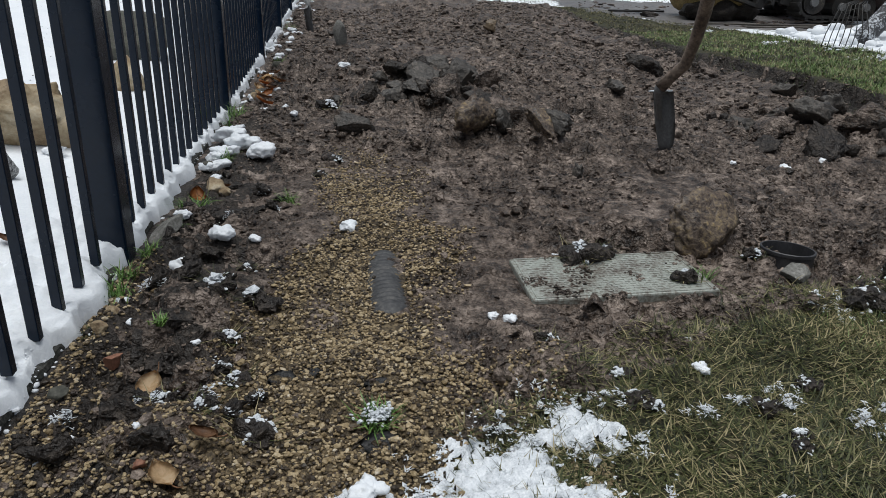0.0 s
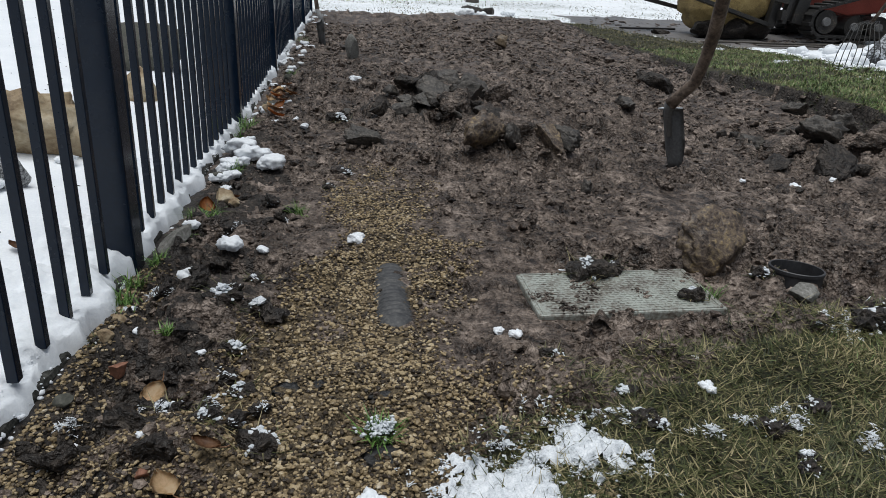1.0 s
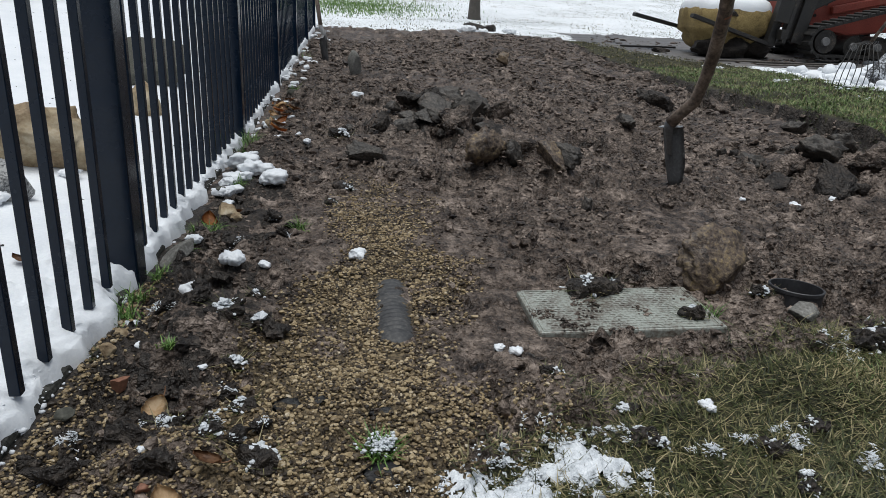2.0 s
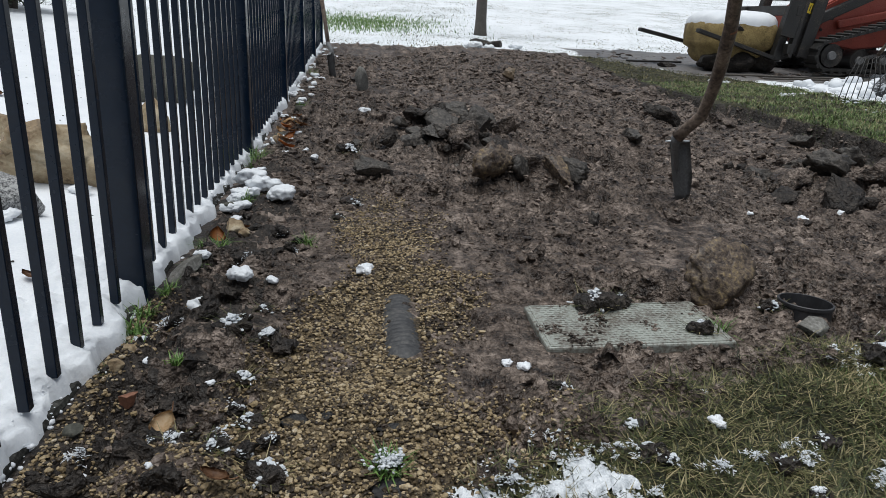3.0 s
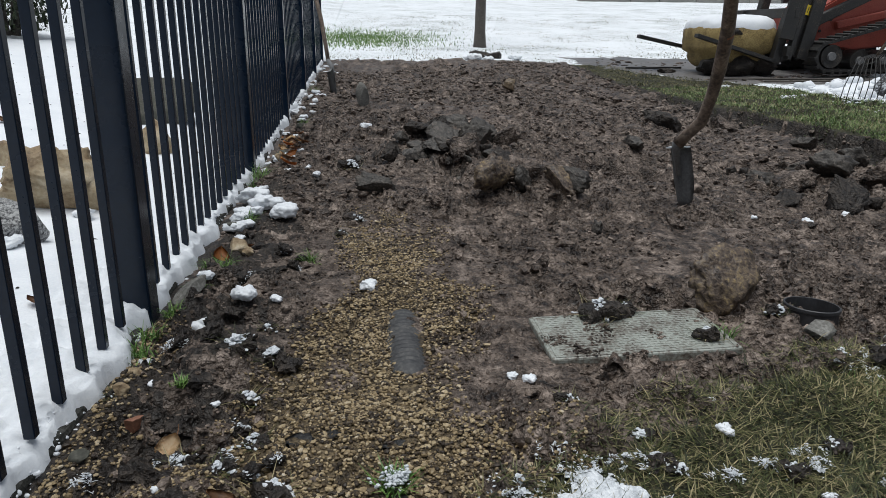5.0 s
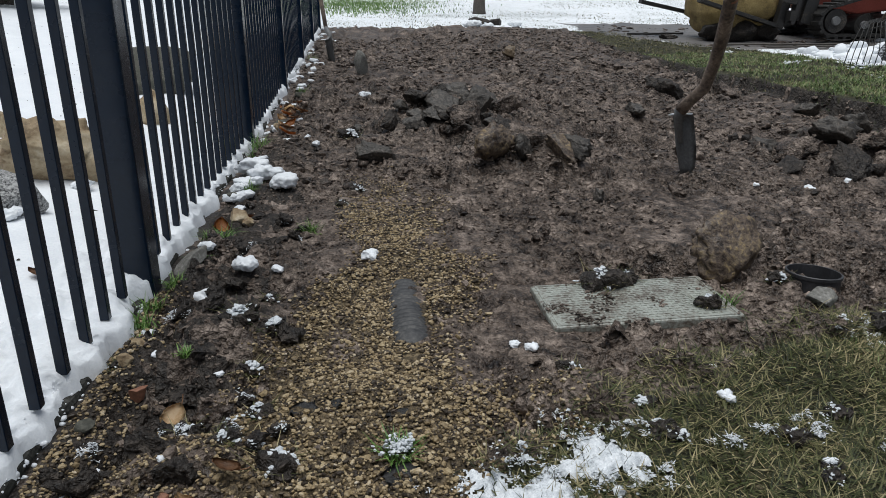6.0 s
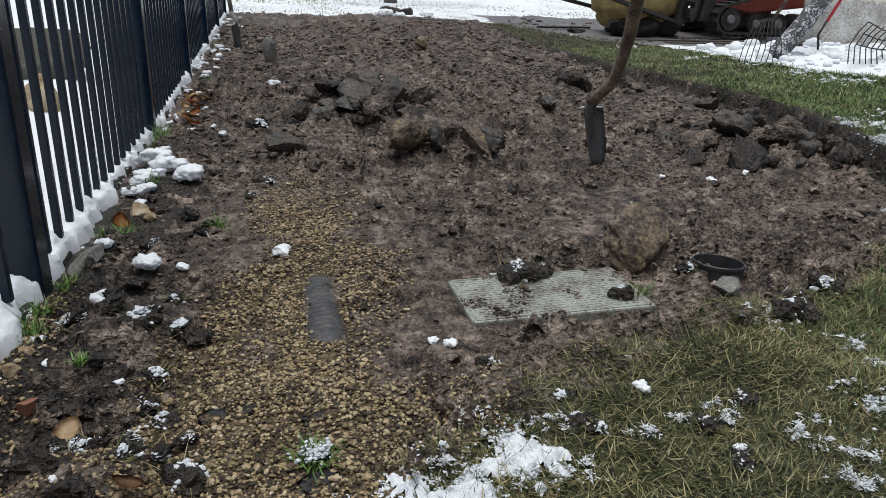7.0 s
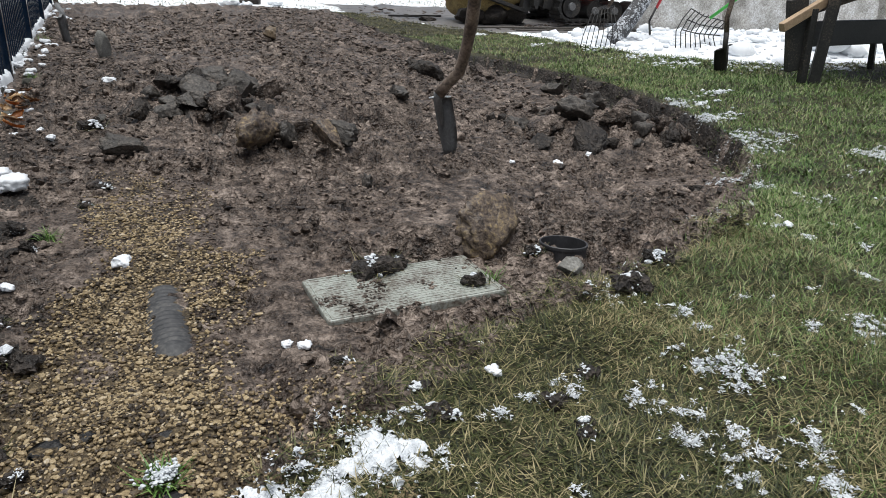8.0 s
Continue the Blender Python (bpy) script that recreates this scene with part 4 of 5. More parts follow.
def lace(spots, seed, step=0.0028, lift=0.010):
    """Thin ragged snow lying on blades round the given places: x, y, reach."""
    pairs, rng = [], np.random.default_rng(seed)
    for x, y, r in spots:
        k = 1 + 0.25 * max(y, 0)
        u = np.arange(-1.3 * r, 1.3 * r, step * k)
        X, Y = np.meshgrid(x + u, y + u * 0.8)
        far = np.hypot(X - x, (Y - y) / 0.8) / r
        D = -0.04 - far + 0.7 * fbm(X * 18, Y * 18, 2, seed) + 0.95 * vnoise(X * 75, Y * 75, seed + 3) + 0.9 * vnoise(X * 170, Y * 170, seed + 5)
        Z = ground_z(X, Y) + lift + 0.005 * vnoise(X * 50, Y * 50, seed + 7) - 0.006 * smooth(0.15, 0.0, D)
        i2 = np.arange(X.size).reshape(X.shape)
        q2 = np.stack([i2[:-1, :-1], i2[:-1, 1:], i2[1:, 1:], i2[1:, :-1]], -1).reshape(-1, 4)[(D[:-1, :-1] > 0).ravel()]
        p = np.stack([X, Y, Z], -1).reshape(-1, 3)[q2[:, 0]]
        if len(p):
            p = p + rng.normal(0, 0.3 * step * k, p.shape)
            ball = rng.uniform(0, 1, len(p)) < 0.62
            w, g = lump_arrays(rng, p[ball], step * k * rng.lognormal(math.log(0.66), 0.42, ball.sum()), 0, 0.35, 0.6)
            quads = blade_arrays(rng, p[~ball] - (0, 0, 0.3 * lift), 0.0085 * k * rng.uniform(0.5, 1.6, (~ball).sum()), step * k * rng.uniform(0.6, 1.1, (~ball).sum()),
                                 rng.uniform(0.9, 1.6, (~ball).sum()), rng.uniform(0, 0.3, (~ball).sum()))
            pairs += [(w, g), (quads[0], np.concatenate([quads[1][:, :3], quads[1][:, [0, 2, 3]]]))]
    return joined(pairs)


def dusting(name, spots, label, seed, step=0.0028, lift=0.010):
    return tagged(new(name, mesh_from(name, *lace(spots, seed, step, lift), SLUSH, shade=False)), label, "snow", kind="stuff")


dusting("snow_dusting", [(2.5, -0.12, 0.1), (2.63, -0.03, 0.08), (2.4, -0.2, 0.1), (2.7, -0.1, 0.06), (2.71, -0.01, 0.05), (2.85, -0.05, 0.03), (3.36, -0.07, 0.095), (3.3, -0.03, 0.06), (3.13, -0.14, 0.07), (3.1, -0.23, 0.05),
                         (2.99, -0.02, 0.05), (3.09, 0.03, 0.02), (3.19, -0.3, 0.075), (3.29, -0.32, 0.06), (3.09, -0.35, 0.05), (2.73, -0.22, 0.04), (2.85, -0.28, 0.03), (3.22, -0.43, 0.05),
                         (3.41, 0.32, 0.08), (3.58, 0.44, 0.06), (3.34, 0.29, 0.06), (3.46, 0.17, 0.04), (3.66, 0.17, 0.035), (3.78, -0.07, 0.1), (4.06, 0.13, 0.05), (3.72, 0.13, 0.025),
                         (5.13, 1.53, 0.16), (5.0, 1.4, 0.12), (4.48, 0.93, 0.1), (4.07, 0.66, 0.1), (4.64, 1.18, 0.1), (4.55, 0.69, 0.06), (5.36, 1.04, 0.15), (5.25, 1.95, 0.13), (5.4, 2.4, 0.12)],
        "white snow flakes caught on the grass", 51)
dusting("clod_frost", [(x, y - 0.2 * r, r * 0.8) for x, y, r in FROSTED], "thin snow caught on the dark clods", 56, 0.0024, 0.018)
rng = np.random.default_rng(52)
FLECKS = [(rng.uniform(2.9, 5.5), rng.uniform(-0.4, 1.6), 0.028) for _ in range(90)]
dusting("frost_flecks", [q for q in FLECKS if inside(np.array([q[0]]), np.array([q[1]]), GRASS)[0] > 0.06], "thin flecks of snow on the grass", 53)
dusting("far_dusting", [(6.5, 4.2, 0.2), (6.6, 3.7, 0.28), (6.6, 4.9, 0.16), (7.0, 3.5, 0.3), (6.3, 5.4, 0.14), (6.2, 6.6, 0.12), (7.6, 3.2, 0.3), (5.9, 2.6, 0.15), (5.55, 2.3, 0.13), (5.42, 2.0, 0.1)], "snow dusted over the far lawn", 54, 0.008)

n = 1900
rng = np.random.default_rng(55)
x, y = rng.uniform(6.3, 12, n), rng.uniform(2.6, 6.6, n)
ok = inside(x, y, [(6.85, 6.4), (6.75, 5.2), (6.8, 4.3), (7.05, 3.75), (7.4, 3.45), (12, 2.4), (12, 6), (8, 6.5)]) > 0
x, y = x[ok], y[ok]
size = rng.lognormal(math.log(0.021), 0.6, x.size)
v, f = lump_arrays(rng, np.stack([x, y, ground_z(x, y) + size * 0.2], 1), size, 2, 0.16, 0.75)
tagged(new("snow_rubble", mesh_from("snow_rubble", v, f, SNOW)), "ploughed lumps of white snow", "snow", kind="stuff")

n = 700
x, y = rng.uniform(5.7, 9.5, n), rng.uniform(6.4, 10.5, n)
ok = (inside(x, y, ROAD) > -0.1) & (vnoise(x * 1.5, y * 1.5, 115) > rng.uniform(-0.4, 0.9, n))
x, y = x[ok], y[ok]
size = rng.lognormal(math.log(0.016), 0.6, x.size)
v, f = lump_arrays(rng, np.stack([x, y, ground_z(x, y) + size * 0.15], 1), size, 1, 0.3, 0.4)
tagged(new("road_mud", mesh_from("road_mud", v, f, MUD, shade=False)), "clumps of mud dropped on the wet driveway", "soil", kind="stuff")
lump("road_clod", 6.3, 8.3, (0.14, 0.1, 0.05), DARK_SOIL, 690, "flat dark clod on the wet driveway", "clod", "", 0.3, (0, 0, 20), facets=6, rough=0.5, grain=0.25)
for k, (a, b, r) in enumerate((((6.5, 7.25), (8.3, 7.2), 0.012), ((5.9, 8.75), (6.7, 8.8), 0.014), ((6.9, 6.95), (7.7, 7.0), 0.012))):
    pts = [(a[0] + (b[0] - a[0]) * t, a[1] + (b[1] - a[1]) * t + 0.03 * math.sin(9 * t + k), lie(6.8, 0.5 * (a[1] + b[1])) + 0.02) for t in np.linspace(0, 1, 14)]
    tagged(part("muddy_branch", rod(bmesh.new(), pts, r, 8, 0.006), STEEL if k == 1 else BARK, shade=True), "muddy branch lying on the driveway", "branch", "branches on the driveway")

# grass poking through the snow of the far lawn
n = 30000
x, y = rng.uniform(-1, 14, n), rng.uniform(9.5, 24, n)
ok = (in_bed(x, y) < 0) & (inside(x, y, ROAD) < 0) & (vnoise(x * 1.2, y * 1.2, 110) > rng.uniform(-0.4, 0.8, n)) & (x > 1.75)
x, y = x[ok], y[ok]
v, f = blade_arrays(rng, np.stack([x, y, ground_z(x, y)], 1), rng.uniform(0.01, 0.035, x.size), np.full(x.size, 0.014), rng.uniform(0.2, 1.1, x.size), rng.uniform(0, 0.5, x.size))
tagged(new("winter_grass", mesh_from("winter_grass", v, f, STRAW, shade=False)), "grass tips poking through thin snow", "grass", kind="stuff")
n = 4200
x, y = rng.normal(2.35, 0.8, n), rng.normal(15.6, 1.0, n)
v, f = blade_arrays(rng, np.stack([x, y, ground_z(x, y)], 1), rng.uniform(0.04, 0.1, n), np.full(n, 0.014), rng.uniform(0.2, 1.0, n), rng.uniform(0, 0.5, n))
tagged(new("bare_grass", mesh_from("bare_grass", v, f, FRESH, shade=False)), "bare green patch of grass in the snowy lawn", "grass", kind="stuff")


# ---- green tufts ----
def grass_tuft(x, y, r, seed, count=70, snowy=False):
    rng = np.random.default_rng(seed)
    base = tagged(empty("grass_tuft", pose(x, y, top(x, y))), "bright green grass tuft dusted with snow" if snowy else "green grass tuft rooted in mud", "grass", "green tufts")
    p = np.stack([rng.normal(0, r * 0.3, count), rng.normal(0, r * 0.3, count), np.zeros(count)], 1)
    v, f = blade_arrays(rng, p, r * rng.uniform(0.8, 1.7, count), np.full(count, 0.0032), rng.uniform(0.2, 1.1, count), rng.uniform(0.1, 0.9, count))
    ob = tagged(new("grass", mesh_from("grass", v, f, FRESH, shade=False)), kind="stuff")
    ob.parent = base
    if snowy:
        k = 150
        p = np.stack([rng.normal(0, r * 0.36, k), rng.normal(0, r * 0.32, k), rng.uniform(r * 0.45, r * 0.85, k)], 1)
        v, f = lump_arrays(rng, p, rng.uniform(0.0014, 0.0042, k), 1, 0.3, 0.7)
        ob = tagged(new("snow", mesh_from("snow", v, f, SLUSH, shade=False)), kind="stuff")
        ob.parent = base
        v, f = lump_arrays(rng, np.array([[0, 0, r * 0.2], [0.01, -0.01, 0.0]]), np.array([r * 0.32, r * 0.36]), 2, 0.2, 0.8)
        ob = new("root_ball", mesh_from("root_ball", v, f, MUD, shade=False))
        ob.parent = base
    return base


grass_tuft(2.3, -0.03, 0.036, 500, 90, True)
for k, (x, y, r) in enumerate([(1.83, 1.14, 0.05), (1.8, 1.09, 0.045), (1.79, 2.38, 0.065), (1.83, 1.68, 0.045), (3.12, 0.48, 0.04), (1.76, 0.5, 0.04), (1.75, 0.61, 0.035), (1.78, 0.72, 0.033),
                               (2.09, 1.17, 0.036), (1.78, 2.2, 0.04), (1.85, 4.2, 0.06), (1.83, 6.0, 0.08), (1.9, 0.3, 0.02), (1.8, 0.9, 0.03)]):
    grass_tuft(x, y, r, 510 + k, 45)


# ---- dead leaves, stones and scraps ----
def leaf(x, y, r, material, turn, tilt, label, seed, up=0.012):
    rng = np.random.default_rng(seed)
    base = empty("dead_leaf", pose(x, y, top(x, y) + up, tilt, tilt * 0.4, turn))
    tagged(base, label, "leaf", "fallen leaves")
    bm = bmesh.new()
    rows, wide = 9, (0.05, 0.5, 0.82, 1.0, 0.9, 0.95, 0.7, 0.4, 0.04)
    grid = []
    for i in range(rows):
        t = i / (rows - 1)
        half = 0.74 * r * wide[i] * rng.uniform(0.88, 1.12)
        grid.append([bm.verts.new((half * s, (t - 0.5) * 2 * r, r * (0.3 * abs(s) ** 1.5 + 0.22 * (2 * t - 1) ** 2 + rng.uniform(-0.03, 0.03)))) for s in (-1, -0.5, 0, 0.5, 1)])
    for a, b in zip(grid, grid[1:]):
        for s in range(4):
            bm.faces.new((a[s], a[s + 1], b[s + 1], b[s]))
    bmesh.ops.solidify(bm, geom=bm.faces[:], thickness=0.0008)
    part("blade", bm, material, base, shade=True)
    part("stalk", rod(bmesh.new(), [(0, -r, r * 0.22), (0.1 * r, -1.35 * r, r * 0.3), (0.2 * r, -1.6 * r, r * 0.5)], 0.001, 6), LEAF_BROWN, base)
    return base


LEAVES = [(1.91, 0.135, 0.029, 0, 160, -18), (2.0, -0.16, 0.026, 0, 40, 10), (2.04, -0.08, 0.022, 2, 80, 15), (1.79, 1.3, 0.035, 1, 20, 30), (1.89, 2.58, 0.042, 1, 100, 25), (1.82, 3.1, 0.045, 0, 60, 20),
          (1.83, 3.42, 0.05, 0, 200, 15), (1.79, 3.6, 0.05, 1, 140, 25), (1.85, 3.3, 0.04, 2, 10, 20), (1.63, 0.46, 0.022, 0, 30, 10), (1.45, 0.73, 0.02, 2, 70, 20), (1.86, 1.4, 0.03, 2, 120, 20),
          (0.7, 4.6, 0.04, 2, 0, 15), (0.2, 3.4, 0.04, 2, 50, 15), (1.1, 0.85, 0.02, 2, 10, 15)]
DRIFT = np.random.default_rng(57)
LEAVES += [(1.8 + DRIFT.uniform(0, 0.12), 2.5 + 1.3 * DRIFT.uniform(), DRIFT.uniform(0.025, 0.042), int(DRIFT.integers(0, 3)), DRIFT.uniform(0, 360), DRIFT.uniform(4, 26)) for _ in range(14)]
for k, (x, y, r, c, turn, tilt) in enumerate(LEAVES):
    leaf(x, y, r, (LEAF_TAN, LEAF_ORANGE, LEAF_BROWN)[c], turn, tilt, ("pale tan dead leaf lying curled", "orange dead leaf lying curled", "small brown dead leaf lying curled")[c], 540 + k, 0.02 if x > 1.7 else 0.01)
lump("brick_piece", 1.83, 0.22, (0.022, 0.014, 0.03), BRICK, 560, "broken piece of red-brown brick", "brick", "", 0.2, (20, 10, 30), facets=7)
lump("brick_chip", 1.96, -0.12, (0.016, 0.012, 0.01), BRICK, 561, "small chip of red brick in gravel", "brick", "", 0.3, (0, 10, 60), facets=7)
STONES = [(1.83, 1.38, 0.045), (1.8, 1.52, 0.04), (1.87, 1.36, 0.026), (1.8, 0.95, 0.018), (1.79, 0.28, 0.02), (1.77, 0.12, 0.02), (1.84, 2.8, 0.05), (1.82, 3.0, 0.05), (1.8, 0.34, 0.016), (1.87, 3.9, 0.05)]
for k, (x, y, r) in enumerate(STONES):
    lump("kerb_stone", x, y, (r, r * 0.8, r * 0.65), TAN_ROCK if k % 2 == 0 else DARK_ROCK, 570 + k, "muddy rounded stone along the kerb", "stone", "stones along the kerb", 0.25, (0, 10, 40 * k), facets=3, rough=0.2)
lump("concrete_scrap", 1.8, 0.87, (0.07, 0.03, 0.022), CONCRETE, 590, "broken flat scrap of grey concrete", "concrete", "", 0.2, (0, -18, 50), facets=7, rough=0.15)


def fabric_scrap(x, y, w, l, turn, seed):
    bm = bmesh.new()
    rng = np.random.default_rng(seed)
    grid = [[bm.verts.new(((i / 5 - 0.5) * w * rng.uniform(0.8, 1.15), (j / 5 - 0.5) * l, 0.003 * math.sin(i * 1.3 + j) + rng.uniform(-0.001, 0.001))) for i in range(6)] for j in range(6)]
    for a, b in zip(grid, grid[1:]):
        for s in range(5):
            bm.faces.new((a[s], a[s + 1], b[s + 1], b[s]))
    bmesh.ops.solidify(bm, geom=bm.faces[:], thickness=0.002)
    ob = part("plastic_scrap", bm, PIPE, shade=True)
    ob.matrix_basis = pose(x, y, top(x, y) + 0.001, 4, -3, turn)
    return tagged(ob, "torn scrap of black plastic in gravel", "plastic", "plastic scraps")


for k, (x, y, w, l, turn) in enumerate([(2.14, 0.12, 0.05, 0.035, 20), (2.19, 0.135, 0.04, 0.03, -30), (2.31, 0.085, 0.06, 0.02, 10), (2.31, -0.09, 0.06, 0.07, 30)]):
    fabric_scrap(x, y, w, l, turn, 600 + k)

# ---- drain pipe ----
bm = bmesh.new()
points, radii = [], []
for k in range(201):
    t = k / 200
    points.append((2.362 - 0.012 * math.sin(t * 3), 0.1 + t * 0.72, 0.012 * math.sin(t * 3.14) - 0.09 * max(0.42 - t, 0) / 0.24 - 0.05 * max(t - 0.85, 0) / 0.15))
    radii.append(0.055 + 0.0013 * (1 if k % 6 < 3 else -1))
drain_pipe = part("drain_pipe", rod(bm, points, radii, 28), PIPE, shade=True)
drain_pipe.location.z = float(np.median(ground_z(np.full(30, 2.362), np.linspace(0.36, 0.71, 30)))) - 0.054
tagged(drain_pipe, "black corrugated drain pipe half buried in gravel", "pipe")

# ---- valve box lid with its tread pattern ----
LIDM = pose(2.896, 0.525, -0.008, 1.0, -0.8, 0.5)
valve_lid = tagged(empty("valve_box_lid", LIDM), "muddy grey-green plastic valve box lid lying in the bed", "lid")
part("plate", box(bmesh.new(), 0, 0, 0, 0.45, 0.238, 0.03, bevel=0.005), LID, valve_lid, shade=False)
bm = bmesh.new()
for sx, sy, w, l in ((0, 0.110, 0.43, 0.006), (0, -0.110, 0.43, 0.006), (0.212, 0, 0.006, 0.214), (-0.212, 0, 0.006, 0.214)):
    box(bm, sx, sy, 0.0150, w, l, 0.003)
part("rim", bm, LID, valve_lid)
bm = bmesh.new()
for j in range(17):
    for i in range(20):
        xx, yy = -0.19 + i * 0.0195 + (j % 2) * 0.009, -0.096 + j * 0.012
        if xx < 0.198:
            box(bm, xx, yy, 0.0150, 0.0125, 0.0042, 0.0022)
part("tread", bm, LID, valve_lid, "raised rows of small tread bars")
rng = np.random.default_rng(61)
n = 2600
px, py = rng.uniform(-0.222, 0.222, n), rng.uniform(-0.117, 0.117, n)
rim = np.maximum(smooth(0.19, 0.22, np.abs(px)), smooth(0.09, 0.115, np.abs(py)))
ok = (vnoise(px * 16, py * 16, 120) + (px < 0.0) * 0.25 + 0.5 * rim > rng.uniform(0.1, 1.5, n))
p = np.stack([px[ok], py[ok], np.full(ok.sum(), 0.017)], 1)
v, f = lump_arrays(rng, p, rng.lognormal(math.log(0.0026), 0.55, len(p)), 1, 0.3, 0.5)
ob = new("mud_on_lid", mesh_from("mud_on_lid", v, f, MUD, shade=False))
ob.matrix_basis = LIDM
tagged(ob, "crumbs of mud spattered over the lid", "soil", kind="stuff")

# ---- round valve box sunk in the mud ----
round_box = tagged(empty("round_valve_box", pose(3.415, 0.61, -0.01, -3, 3, 0) @ Matrix.Diagonal((0.84, 0.84, 0.95, 1))), "round black plastic valve box half buried in mud", "valve box")
bm = bmesh.new()
prof = [(0.076, -0.09), (0.079, -0.09), (0.079, 0.024), (0.083, 0.026), (0.083, 0.034), (0.080, 0.036), (0.0765, 0.035), (0.076, -0.09)]
rings = [[bm.verts.new((r * math.cos(a), r * math.sin(a), z)) for a in (2 * math.pi * k / 40 for k in range(40))] for r, z in prof]
for a, b in zip(rings, rings[1:]):
    for k in range(40):
        bm.faces.new((a[k], a[(k + 1) % 40], b[(k + 1) % 40], b[k]))
part("rim", bm, BLACK_PLASTIC, round_box, shade=False)
rng = np.random.default_rng(62)
p = np.stack([rng.normal(0, 0.03, 40), rng.normal(0, 0.03, 40), rng.uniform(-0.05, -0.025, 40)], 1)
v, f = lump_arrays(rng, p, rng.uniform(0.008, 0.022, 40), 1, 0.3, 0.8)
ob = tagged(new("soil_fill", mesh_from("soil_fill", v, f, DARK_SOIL, shade=False)), kind="stuff")
ob.parent = round_box


# ---- spades ----
def spade(m, handle, blade_l, blade_w, label, steel=GREY_STEEL, grip=ASH, r=0.019, snow=False):
    """Local z runs up the blade from its tip; handle: points of the shaft's bow in the same space."""
    base = tagged(empty("spade", m), label, "spade", "garden spades")
    bm = bmesh.new()
    cols, rows = 9, 9
    grid = []
    for j in range(rows):
        t = j / (rows - 1)
        half = blade_w / 2 * (0.55 + 0.45 * min(1, t * 2.5) ** 0.6)
        grid.append([bm.verts.new((half * s, 0.42 * half * s * s + 0.012 * (1 - t), blade_l * t)) for s in np.linspace(-1, 1, cols)])
    for a, b in zip(grid, grid[1:]):
        for s in range(cols - 1):
            bm.faces.new((a[s], a[s + 1], b[s + 1], b[s]))
    bmesh.ops.solidify(bm, geom=bm.faces[:], thickness=0.0035)
    part("blade", bm, steel, base, "grey steel blade caked with mud", shade=True)
    for s in (-1, 1):
        part("tread", box(bmesh.new(), s * blade_w * 0.32, 0.012, blade_l + 0.004, blade_w * 0.34, 0.024, 0.006, bevel=0.001), SLUSH if snow else steel, base, "folded tread edge with snow" if snow else "")
    part("socket", rod(bmesh.new(), [(0, 0.008, blade_l * 0.55), (0, 0.006, blade_l), tuple(handle[0])], [0.012, r * 0.95, r], 14), steel, base, shade=True)
    part("shaft", rod(bmesh.new(), handle, r, 14, 0.005), grip, base, "muddy wooden shaft", shade=True)
    return base


def local(m, p):
    return tuple(m.inverted() @ Vector(p))


m = pose(3.59, 1.8, 0.0, 4, -9, -72)
m.translation.z = top(3.6, 1.8) - 0.01
bow = [(3.548, 1.79, 0.26), (3.57, 1.77, 0.30), (3.605, 1.72, 0.36), (3.604, 1.66, 0.46), (3.582, 1.58, 0.56), (3.53, 1.45, 0.70), (3.475, 1.34, 0.82), (3.425, 1.23, 0.94)]
near_spade = spade(m, [local(m, p) for p in bow], 0.25, 0.12, "garden spade stuck upright in wet mud", r=0.0235, snow=True)
bm = rod(bmesh.new(), [local(m, (3.534, 1.459, 0.69)), local(m, (3.531, 1.453, 0.697))], 0.0245, 14)
part("tape", bm, BRICK, near_spade, "worn red band")

bow = [(1.96, 6.12, 0.42), (1.94, 6.2, 0.55), (1.90, 6.3, 0.8), (1.80, 6.45, 1.25)]
m = pose(2.05, 6.0, 0.1, -4, -22, 78)
spade(m, [local(m, p) for p in bow], 0.28, 0.17, "spade with a wooden shaft leaning on the fence", r=0.02)
m = pose(6.68, 3.3, top(6.68, 3.3) - 0.03, 0, -14, 8)
bow = [(6.62, 3.3, 0.40), (6.60, 3.3, 0.5), (6.64, 3.3, 0.7), (6.68, 3.3, 1.15)]
spade(m, [local(m, p) for p in bow], 0.22, 0.17, "dark muddy spade stuck upright in the lawn", STEEL, ASH, 0.02)

# grey stub standing in the bed
lump("pipe_stub", 2.28, 5.1, (0.055, 0.055, 0.12), CONCRETE, 640, "grey muddy stub standing up in the bed", "stub", "", 0.2, (0, -10, 0), facets=1, rough=0.08, grain=0.03)


# ---- forks and rakes leaning in the snow ----
def wire_fork(tines, cross, shaft, grip, name, label, r=0.005):
    base = tagged(empty(name), label, "fork", "tools in the snow")
    for t in tines:
        part("tine", rod(bmesh.new(), t, r, 7), STEEL, base, shade=True)
    for t in cross:
        part("crossbar", rod(bmesh.new(), t, r, 7), STEEL, base, shade=True)
    part("shaft", rod(bmesh.new(), shaft, 0.015, 10), grip, base, shade=True)
    return base


a0, a1, b0, b1 = Vector((6.95, 4.2, 0.2)), Vector((7.42, 4.2, 0.2)), Vector((7.16, 4.3, 0.53)), Vector((7.6, 4.3, 0.42))
tines = []
for k in range(9):
    t = k / 8
    lo, hi = a0.lerp(a1, t), b0.lerp(b1, t)
    mid = lo.lerp(hi, 0.5) + Vector((0, 0.09, -0.03))
    tines.append([lo, lo.lerp(mid, 0.6), mid, mid.lerp(hi, 0.6) + Vector((0, 0.02, 0)), hi])
cross = [[a0.lerp(b0, s), a0.lerp(b0, s).lerp(a1.lerp(b1, s), 0.5) + Vector((0, 0.07, -0.01)), a1.lerp(b1, s)] for s in (0.45, 0.72, 1.0)]
